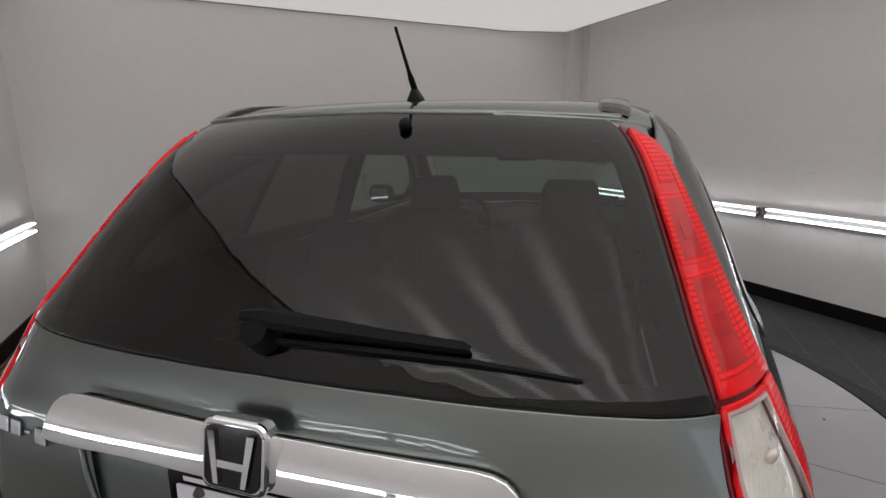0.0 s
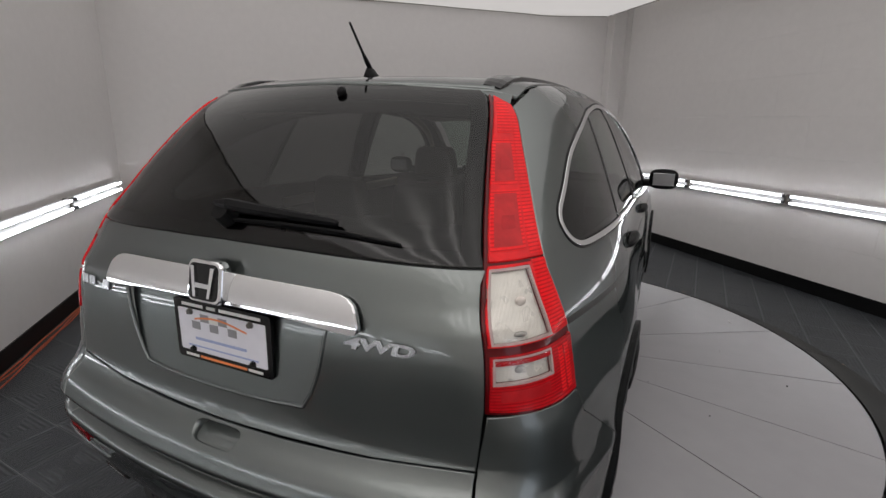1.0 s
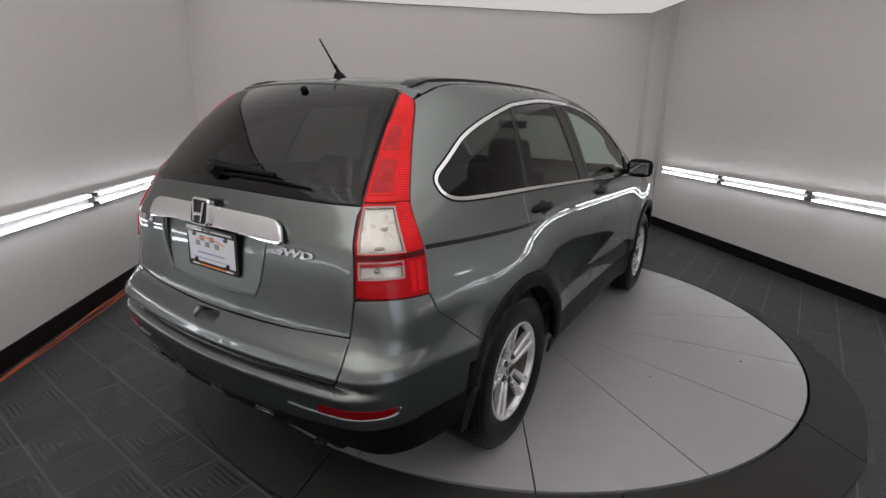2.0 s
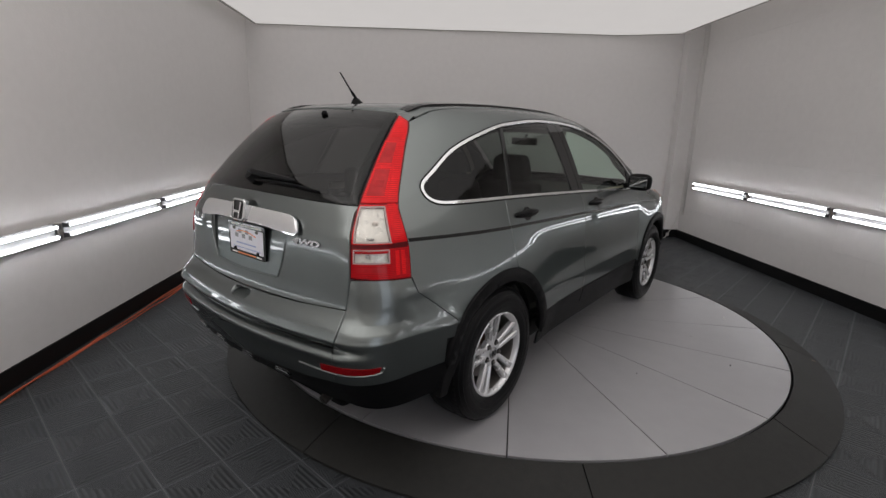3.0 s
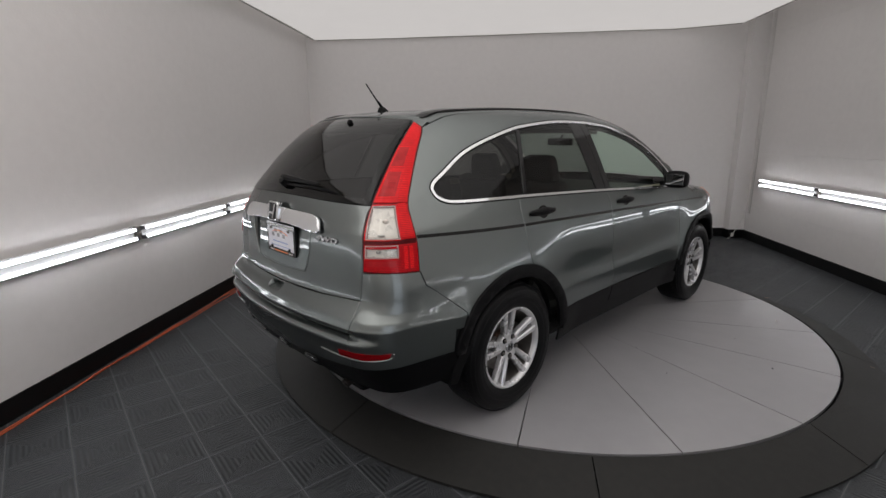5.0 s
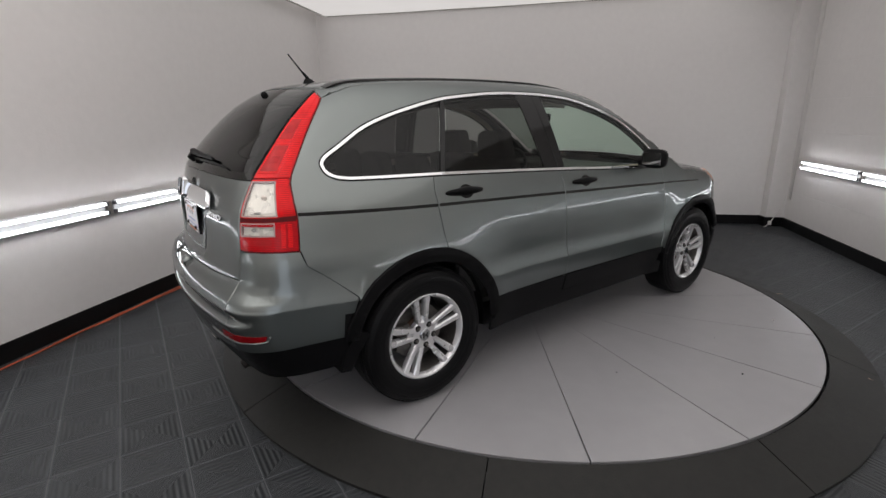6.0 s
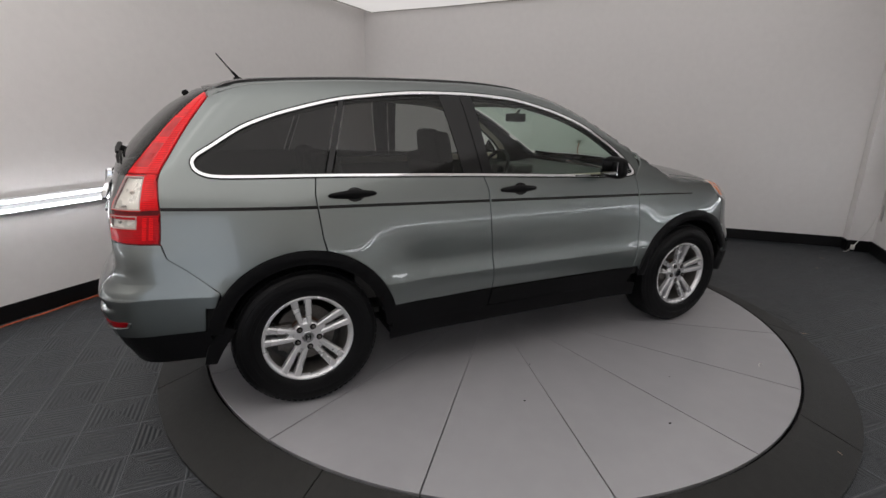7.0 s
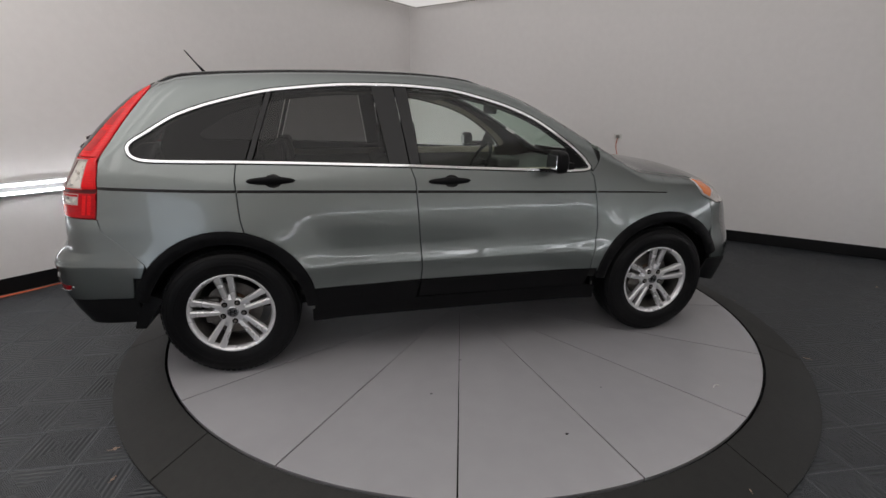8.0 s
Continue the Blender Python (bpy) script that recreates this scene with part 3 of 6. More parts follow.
def body_field(p):
    """Negative inside the car's outer skin, positive outside."""
    x, y, z = p[..., 0], np.abs(p[..., 1]), p[..., 2]
    g = np.exp(-(x / 1.05) ** 6) * (z < 1.055)
    w = side_half(z) * (1 - g) + door_half(z) * g
    w = w - rear_taper(z) * np.maximum(-1.2 - x, 0) ** 2 - upper_taper(z) * np.maximum(-0.7 - x, 0) ** 2 - 0.16 * np.maximum(x - 1.25, 0) ** 2
    k = np.clip((-1.60 - x) / 0.13, 0, 1)
    w = w + corner_shelf(z) * k * k * (3 - 2 * k)
    for cx in (-1.31, 1.31):
        r = np.hypot(x - cx, z - 0.36)
        w = w + 0.027 * np.exp(-((r - 0.41) / 0.17) ** 2)
    side = y - w
    e = 0.004
    slope = (rear_at(z + e) - rear_at(z - e)) / (2 * e)
    rear = (rear_at(z) + rear_notch(z) * np.clip((0.80 - y) / 0.14, 0, 1) + rear_bow(z) * y ** 2 - x) / np.sqrt(1 + slope ** 2)
    front = (x - front_at(z) + front_bow(z) * y ** 2)
    slope = (top_at(x + e) - top_at(x - e)) / (2 * e)
    top = (z - top_at(x) + roof_crown(x) * y ** 2) / np.sqrt(1 + slope ** 2)
    f = smax(side, top, 0.08)
    f = smax(f, rear, 0.14)
    return smax(f, front, 0.25)


def body_normal(p):
    e = 0.003
    g = np.stack([body_field(p + d) - body_field(p - d) for d in np.eye(3) * e], -1)
    return g / np.linalg.norm(g, axis=-1, keepdims=True)


def meet_body(start, way, reach=4.0, steps=400):
    """Where rays first meet the skin."""
    lo = np.zeros(len(start))
    hi = np.full(len(start), -1.0)
    last = lo.copy()
    for s in np.linspace(0, reach, steps)[1:]:
        f = body_field(start + s * way)
        new_hit = (f < 0) & (hi < 0)
        lo[new_hit], hi[new_hit] = last[new_hit], s
        last[:] = s
        if (hi > 0).all():
            break
    miss = hi < 0
    for _ in range(24):
        mid = (lo + hi) / 2
        inside = body_field(start + mid[:, None] * way) < 0
        hi, lo = np.where(inside, mid, hi), np.where(inside, lo, mid)
    return start + hi[:, None] * way, miss


# ---------------- laying panels on the skin ----------------
R2 = math.sqrt(0.5)
REAR_PIVOT, FRONT_PIVOT = -1.35, 1.30


def rays(mode, ab):
    """Start and way of the rays that carry a flat outline onto the skin."""
    a, b = ab[:, 0], ab[:, 1]
    o = np.zeros_like(a)
    if mode == "side":
        return np.stack([a, o - 1.6, b], -1), np.array([0.0, 1, 0])
    if mode == "rear":
        return np.stack([o - 3.0, a, b], -1), np.array([1.0, 0, 0])
    if mode == "front":
        return np.stack([o + 3.0, a, b], -1), np.array([-1.0, 0, 0])
    if mode == "top":
        return np.stack([a, b, o + 2.2], -1), np.array([0.0, 0, -1])
    if mode == "corner":
        return np.stack([R2 * (a - 2.6), R2 * (-a - 2.6), b], -1), np.array([R2, R2, 0])
    if mode == "round_rear":
        t = a / 0.9
        way = np.stack([np.cos(t), np.sin(t), o], -1)
        return np.array([REAR_PIVOT, 0, 0]) + np.stack([o, o, b], -1) - 1.6 * way, way
    t = a / 0.9
    way = np.stack([-np.cos(t), np.sin(t), o], -1)
    return np.array([FRONT_PIVOT, 0, 0]) + np.stack([o, o, b], -1) - 1.6 * way, way


def on_skin(mode, ab, off=0.0):
    ab = np.array(ab, float).reshape(-1, 2)
    start, way = rays(mode, ab)
    way = np.broadcast_to(way, start.shape)
    p, miss = meet_body(start, way, 3.0, 300)
    n = body_normal(p)
    return p + off * n, n, miss


def wrap(x, y, pivot=REAR_PIVOT):
    """The round-the-end coordinate of a plan place; positive on the right-hand side."""
    return 0.9 * math.atan2(-y, abs(x - pivot) if pivot > 0 else -(x - pivot))


def inset(poly, d):
    """A closed outline moved inwards by d."""
    p = np.array(poly, float)
    area = 0.5 * np.sum(p[:, 0] * np.roll(p[:, 1], -1) - np.roll(p[:, 0], -1) * p[:, 1])
    e = np.roll(p, -1, 0) - p
    e /= np.linalg.norm(e, axis=1, keepdims=True) + 1e-9
    n = np.stack([-e[:, 1], e[:, 0]], -1) * np.sign(area)
    m = n + np.roll(n, 1, 0)
    m /= np.maximum((m * np.roll(n, 1, 0)).sum(1, keepdims=True), 0.5)
    return [tuple(q) for q in p + d * m]


def clip(poly, p, q):
    """The part of an outline to the left of the line from p to q."""
    out = []
    d = (q[0] - p[0], q[1] - p[1])
    side = [d[0] * (y - p[1]) - d[1] * (x - p[0]) for x, y in poly]
    for i, (a, sa) in enumerate(zip(poly, side)):
        b, sb = poly[(i + 1) % len(poly)], side[(i + 1) % len(poly)]
        if sa >= 0:
            out.append(a)
        if sa * sb < 0:
            t = sa / (sa - sb)
            out.append((a[0] + t * (b[0] - a[0]), a[1] + t * (b[1] - a[1])))
    return out


def skin_mesh(name, mode, outline, holes=(), off=0.0, depth=0.012, step=0.05, gap=0.0044, bulge=None, mirror=False):
    """A panel mesh: the outline cut into a fine net, laid on the skin, with a rounded edge turned inwards."""
    bm = bmesh.new()
    loops = [inset(outline, gap)] + [inset(h, -gap) for h in holes]
    for loop in loops:
        clean = [loop[0]]
        for q in loop[1:]:
            if math.hypot(q[0] - clean[-1][0], q[1] - clean[-1][1]) > 0.0008:
                clean.append(q)
        if math.hypot(clean[0][0] - clean[-1][0], clean[0][1] - clean[-1][1]) < 0.0008:
            clean.pop()
        vs = [bm.verts.new((a, b, 0)) for a, b in clean]
        for i in range(len(vs)):
            bm.edges.new((vs[i], vs[(i + 1) % len(vs)]))
    bmesh.ops.triangle_fill(bm, use_beauty=True, use_dissolve=False, edges=bm.edges[:], normal=(0, 0, 1))
    co = np.array([v.co for v in bm.verts])
    lo, hi = co.min(0), co.max(0)
    for axis in (0, 1):
        cuts = list(np.arange(math.ceil(lo[axis] / step) * step, hi[axis], step))
        if axis == 1 and mode == "side" and step < 0.05:
            cuts += [c for c in (0.585, 0.593, 0.60, 0.607, 0.615, 0.63, 0.645, 0.66, 0.675, 0.69, 0.87, 0.885, 0.90, 0.915, 0.93) if lo[1] < c < hi[1]]
        if axis == 1 and mode == "round_rear":
            cuts += [c for c in (0.52, 0.55, 0.56, 0.568, 0.576, 0.584, 0.592, 0.60, 0.607, 0.63, 0.64, 0.648, 0.655, 0.662, 0.668, 0.676, 0.684, 0.692, 0.70, 0.71, 0.725) if lo[1] < c < hi[1]]
        for c in cuts:
            n = Vector((1, 0, 0)) if axis == 0 else Vector((0, 1, 0))
            bmesh.ops.bisect_plane(bm, geom=bm.verts[:] + bm.edges[:] + bm.faces[:], dist=1e-6, plane_co=n * float(c), plane_no=n)
    bmesh.ops.remove_doubles(bm, verts=bm.verts[:], dist=1e-5)
    bm.verts.ensure_lookup_table()
    bm.verts.index_update()
    ab = np.array([v.co[:2] for v in bm.verts])
    faces = [[v.index for v in f.verts] for f in bm.faces]
    rim = [(e.verts[0].index, e.verts[1].index) for e in bm.edges if len(e.link_faces) == 1]
    face_of = {tuple(sorted((e.verts[0].index, e.verts[1].index))): [v.index for v in e.link_faces[0].verts] for e in bm.edges if len(e.link_faces) == 1}
    bm.free()
    p, n, miss = on_skin(mode, ab)
    extra = bulge(ab) if bulge is not None else 0.0
    if bulge is not None:
        def raised(q):
            a, b, _ = on_skin(mode, q)
            return a + b * (off + bulge(q))[:, None]
        e = 0.0015
        g = np.cross(raised(ab + (e, 0)) - raised(ab - (e, 0)), raised(ab + (0, e)) - raised(ab - (0, e)))
        g /= np.linalg.norm(g, axis=1, keepdims=True) + 1e-12
        g *= np.sign((g * n).sum(1, keepdims=True))
    p = p + n * (np.zeros(len(p)) + off + extra)[:, None]
    if bulge is not None:
        n = g
    # faces must look outwards
    f0 = faces[len(faces) // 2]
    if np.dot(np.cross(p[f0[1]] - p[f0[0]], p[f0[2]] - p[f0[1]]), n[f0[0]]) < 0:
        faces = [f[::-1] for f in faces]
        face_of = {k: v[::-1] for k, v in face_of.items()}
    verts, normals = list(p), list(n)
    ids = sorted({i for e in rim for i in e})
    out = {i: np.zeros(3) for i in ids}
    quads = []
    for i, j in rim:
        f = face_of[tuple(sorted((i, j)))]
        k = f.index(i)
        a, b = (i, j) if f[(k + 1) % len(f)] == j else (j, i)
        o = np.cross(p[b] - p[a], n[a])
        o /= np.linalg.norm(o) + 1e-12
        out[a] += o
        out[b] += o
        quads.append((a, b))
    r = min(0.0025, depth * 0.5)
    one, two = {}, {}
    for i in ids:
        o = out[i] / (np.linalg.norm(out[i]) + 1e-12)
        one[i] = len(verts)
        verts.append(p[i] + o * r * 0.6 - n[i] * r * 0.6)
        normals.append((n[i] + o) * 0.7071)
        two[i] = len(verts)
        verts.append(p[i] + o * r - n[i] * depth)
        normals.append(o)
    for a, b in quads:
        faces.append([b, a, one[a], one[b]])
        faces.append([one[b], one[a], two[a], two[b]])
    verts, normals = np.array(verts), np.array(normals)
    if mirror:
        verts, normals = verts * (1, -1, 1), normals * (1, -1, 1)
        faces = [f[::-1] for f in faces]
    me = bpy.data.meshes.new(name)
    me.from_pydata(verts.tolist(), [], faces)
    me.shade_smooth()
    me.normals_split_custom_set_from_vertices(normals.tolist())
    return me


def panel(name, mode, outline, mat, parent, label="", both=False, **k):
    """One panel of the car, or the same on both flanks."""
    made = []
    for m in (False, True) if both else (False,):
        me = skin_mesh(name, mode, outline, mirror=m, **k)
        me.materials.append(mat)
        owner = parent[1] if m and isinstance(parent, tuple) else parent[0] if isinstance(parent, tuple) else parent
        ob = new(name, me)
        ob.parent = owner
        if label:
            ob["label"] = label
        made.append(ob)
    return tuple(made) if both else made[0]


def side_of(mode, ab):
    """The same places as seen square on to the flank."""
    p, _, _ = on_skin(mode, ab)
    return [(float(q[0]), float(q[2])) for q in p]


def edge_line(xs, half):
    """The flank outline of a line that runs along the skin at the half width half(x)."""
    p, _, _ = on_skin("top", [(x, -half(x)) for x in xs])
    return [(float(q[0]), float(q[2])) for q in p]


# ---------------- the car ----------------
car = thing("car", "green-grey metallic compact SUV parked on the turntable, clean", "car")

# outline of the side windows with their bright surround
DLO_TOP = spline([(-1.747, 1.238), (-1.741, 1.256), (-1.718, 1.279), (-1.655, 1.317), (-1.522, 1.397), (-1.387, 1.449), (-1.249, 1.488), (-1.093, 1.524), (-0.967, 1.543), (-0.669, 1.569),
                  (-0.372, 1.571), (-0.196, 1.562), (-0.032, 1.545), (0.131, 1.507), (0.298, 1.456), (0.465, 1.381), (0.633, 1.266), (0.734, 1.180), (0.784, 1.116)], 4)
DLO_LOW = spline([(0.784, 1.116), (0.764, 1.092), (0.615, 1.088), (0.092, 1.111), (-0.307, 1.131), (-0.842, 1.153), (-1.211, 1.165), (-1.530, 1.170), (-1.650, 1.174), (-1.705, 1.186), (-1.737, 1.209), (-1.747, 1.238)], 4)
DLO = DLO_TOP + DLO_LOW[1:-1]
ROOF_HALF = curve([-2.0, -1.6, 0.1, 0.4, 0.8, 1.0, 1.15, 1.5, 2.0], [0.53, 0.553, 0.563, 0.58, 0.648, 0.695, 0.722, 0.745, 0.72])


def arc(cx, cz, r, a0, a1, n=18):
    return [(cx + r * math.cos(math.radians(a0 + (a1 - a0) * k / n)), cz + r * math.sin(math.radians(a0 + (a1 - a0) * k / n))) for k in range(n + 1)]


AZ = 0.36
TAIL_IN = spline([(-0.820, 1.557), (-0.886, 1.432), (-0.939, 1.312), (-0.988, 1.182), (-1.013, 1.086), (-1.016, 1.020), (-1.019, 0.904)], 4)
TAIL_OUT = spline([(-0.773, 0.896), (-0.784, 1.024), (-0.808, 1.114), (-0.827, 1.189), (-0.818, 1.278), (-0.797, 1.408), (-0.779, 1.495), (-0.779, 1.530)], 4)
tail_side = side_of("corner", TAIL_OUT)
roof_side = edge_line(np.linspace(-1.60, 1.08, 30), lambda x: float(ROOF_HALF(x)))
SEAM_BC = [(-1.214, 1.168), (-1.227, 1.084), (-1.220, 0.999), (-1.211, 0.882), (-1.196, 0.815)]
SEAM_AB = [(-0.309, 1.132), (-0.284, 1.059), (-0.270, 0.807), (-0.256, 0.572), (-0.263, 0.488)]
SEAM_F = [(0.775, 1.095), (0.805, 1.06), (0.823, 0.964), (0.842, 0.754), (0.828, 0.61), (0.806, 0.485)]
arch_r = arc(-1.31, AZ, 0.468, 15, 143)
arch_f = arc(1.31, AZ, 0.468, 167, 40)
BUMPER_SEAM = [(-1.900, 0.892), (-1.885, 0.830), (-1.811, 0.773), (-1.690, 0.668)]


def low_part(line, x0, x1):
    return [q for q in line if x0 <= q[0] <= x1]


dlo_low_rear = [q for q in DLO_LOW if q[0] < -1.216]
pillar_foot = [(0.842, 1.135), (0.800, 1.086)]
quarter = (tail_side + [q for q in roof_side if q[0] < 0.87] + pillar_foot + DLO_TOP[::-1] + dlo_low_rear[::-1][1:]
           + SEAM_BC + [q for q in arch_r if q[0] < -1.20] + BUMPER_SEAM[::-1])
panel("quarter_panel", "side", quarter, PAINT, car, both=True, step=0.045)

rear_door = SEAM_BC + [q for q in arch_r if q[0] > -1.19][::-1] + [(-0.868, 0.492)] + SEAM_AB[::-1] + [q for q in DLO_LOW if -1.213 < q[0] < -0.312]
doors_r = panel("rear_door", "side", rear_door, PAINT, car, both=True, step=0.045)
front_door = SEAM_AB + SEAM_F[::-1] + [q for q in DLO_LOW if -0.306 < q[0] < 0.77]
doors_f = panel("front_door", "side", front_door, PAINT, car, both=True, step=0.045)
hood_side = edge_line(np.linspace(1.06, 1.50, 10), lambda x: float(ROOF_HALF(x)))
fender = SEAM_F[1:] + [(0.850, 0.485)] + arch_f + [(1.715, 0.70), (1.70, 0.80), (1.652, 0.886), (1.583, 0.918), (1.540, 1.018)] + hood_side[::-1] + [q for q in roof_side if 0.87 < q[0] < 1.05][::-1] + pillar_foot + [SEAM_F[0]]
panel("front_wing", "side", fender, PAINT, car, both=True, step=0.045)

# roof, screen and bonnet
xs = np.linspace(-1.60, 0.16, 24)
roof = [(x, -float(ROOF_HALF(x))) for x in xs] + [(0.22, -0.30), (0.235, 0.0), (0.22, 0.30)] + [(x, float(ROOF_HALF(x))) for x in xs[::-1]] + [(-1.645, 0.45), (-1.675, 0.2), (-1.68, 0), (-1.675, -0.2), (-1.645, -0.45)]
panel("roof", "top", roof, PAINT, car, step=0.08)
xs = np.linspace(0.16, 1.06, 14)
screen = [(x, -float(ROOF_HALF(x))) for x in xs] + [(1.13, -0.4), (1.155, 0), (1.13, 0.4)] + [(x, float(ROOF_HALF(x))) for x in xs[::-1]] + [(0.22, 0.30), (0.235, 0.0), (0.22, -0.30)]
panel("windscreen", "top", screen, SCREENGLASS, car, "clear greenish windscreen", step=0.09, off=-0.003, depth=0.005)
xs = np.linspace(1.10, 1.62, 12)
bonnet = [(x, -float(ROOF_HALF(x))) for x in xs] + [(1.84, -0.58), (1.93, -0.3), (1.96, 0), (1.93, 0.3), (1.84, 0.58)] + [(x, float(ROOF_HALF(x))) for x in xs[::-1]] + [(1.17, 0.4), (1.195, 0), (1.17, -0.4)]
panel("bonnet", "top", bonnet, PAINT, car, step=0.07)

# bright surround, panes, black pillars
panel("window_seal", "side", inset(DLO, -0.006), BLACKP, car, "black rubber seal round the side windows", both=True, holes=[inset(DLO, 0.0005)], off=0.0025, depth=0.006, gap=0)
panel("window_surround", "side", DLO, CHROME, car, "bright chrome window surround", both=True, holes=[inset(DLO, 0.0105)], off=0.004, depth=0.01, gap=0)
INNER = inset(DLO, 0.0112)
cuts = dict(q=((-1.047, 1.50), (-1.150, 1.18)), b0=((-0.500, 1.56), (-0.423, 1.13)), b1=((-0.298, 1.56), (-0.247, 1.13)))


def shifted(line, d):
    return ((line[0][0] + d, line[0][1]), (line[1][0] + d, line[1][1]))


def after(poly, line):
    return clip(poly, line[0], line[1])


def before(poly, line):
    return clip(poly, line[1], line[0])


panel("quarter_window", "side", before(INNER, shifted(cuts["q"], -0.018)), DARKTINT, car, "dark tinted quarter glass", both=True, off=-0.006, depth=0.004)
panel("window", "side", before(after(INNER, shifted(cuts["q"], 0.018)), cuts["b0"]), TINTED, doors_r, "dark tinted door glass", both=True, off=-0.006, depth=0.004)
panel("window", "side", after(INNER, cuts["b1"]), GREENGLASS, doors_f, "lightly green clear door glass", both=True, off=-0.006, depth=0.004)
panel("pillar_trim", "side", before(after(INNER, shifted(cuts["q"], -0.0165)), shifted(cuts["q"], 0.0165)), BLACKG, car, "black pillar strip", both=True, off=-0.003)
seam = ((-0.374, 1.56), (-0.309, 1.13))
panel("pillar_trim", "side", before(after(INNER, cuts["b0"]), seam), BLACKG, doors_r, "black pillar strip", both=True, off=-0.003)
panel("pillar_trim", "side", before(after(INNER, seam), cuts["b1"]), BLACKG, doors_f, "black pillar strip", both=True, off=-0.003)

# dark inner structure that shows in the gaps
shell = ([(-2.02, 0.50), (-2.02, 1.15), (-1.95, 1.30), (-1.75, 1.50), (-1.60, 1.57)] + roof_side[1:-1:3] + [(1.05, 1.12), (1.50, 1.03), (1.85, 0.90), (1.95, 0.60), (1.85, 0.42)])
shell = shell + arc(1.31, AZ, 0.44, 8, 172, 10) + arc(-1.31, AZ, 0.44, 8, 172, 10)
panel("inner_frame", "side", shell, GAPM, car, "dark inner body structure", both=True, holes=[inset(DLO, 0.02)], off=-0.022, depth=0.02, step=0.07)

# black lower cladding, arch trims
panel("door_cladding", "side", [(-0.868, 0.489), (-0.266, 0.484), (-0.285, 0.385), (-0.30, 0.372), (-0.872, 0.352)], BLACKP, doors_r, "black lower door cladding", both=True, off=0.004)
panel("door_cladding", "side", [(-0.262, 0.484), (0.806, 0.482), (0.788, 0.40), (0.775, 0.375), (-0.28, 0.380)], BLACKP, doors_f, "black lower door cladding", both=True, off=0.004)
panel("sill", "side", [(-0.885, 0.350), (-0.30, 0.370), (0.80, 0.372), (0.86, 0.36), (0.86, 0.27), (-0.885, 0.27)], BLACKP, car, "black sill under the doors", both=True, off=-0.012)
for cx, a0, a1 in ((-1.31, 3, 166), (1.31, 172, 22)):
    trim = arc(cx, AZ, 0.470, a0, a1) + arc(cx, AZ, 0.398, a1, a0)
    panel("arch_trim", "side", trim, BLACKP, car, "black wheel arch trim", both=True, off=0.012, depth=0.05, bulge=lambda ab, c=cx: -0.014 * np.clip((0.43 - np.hypot(ab[:, 0] - c, ab[:, 1] - AZ)) / 0.032, 0, 1) ** 2)
    for s in (-1, 1):
        bm = bmesh.new()
        rows = [[bm.verts.new((x, s * y, z)) for x, z in arc(cx, AZ, 0.405, 4, 176, 24)] for y in (0.86, 0.55)]
        for i in range(24):
            bm.faces.new((rows[0][i], rows[0][i + 1], rows[1][i + 1], rows[1][i]))
        bm.faces.new(rows[1])
        part("wheel_well", bm, BLACKP, car, "black wheel well liner", smooth=False)

# tail lamps
SEP, HI = 1.031, 1.190
TAIL = TAIL_IN[::-1] + TAIL_OUT[::-1]


def tail_edge(line, z):
    """The place of an edge of the tail light at a height."""
    q = sorted((b, a) for a, b in line)
    return float(np.interp(z, [b for b, _ in q], [a for _, a in q]))


def tail_cell(z0, z1, f0, f1, n=5):
    """A cell of the lamp between two heights and two shares of its width."""
    zs = np.linspace(z0, z1, n)
    left = [(tail_edge(TAIL_IN, z) + f0 * (tail_edge(TAIL_OUT, z) - tail_edge(TAIL_IN, z)), float(z)) for z in zs]
    right = [(tail_edge(TAIL_IN, z) + f1 * (tail_edge(TAIL_OUT, z) - tail_edge(TAIL_IN, z)), float(z)) for z in zs]
    return left + right[::-1]


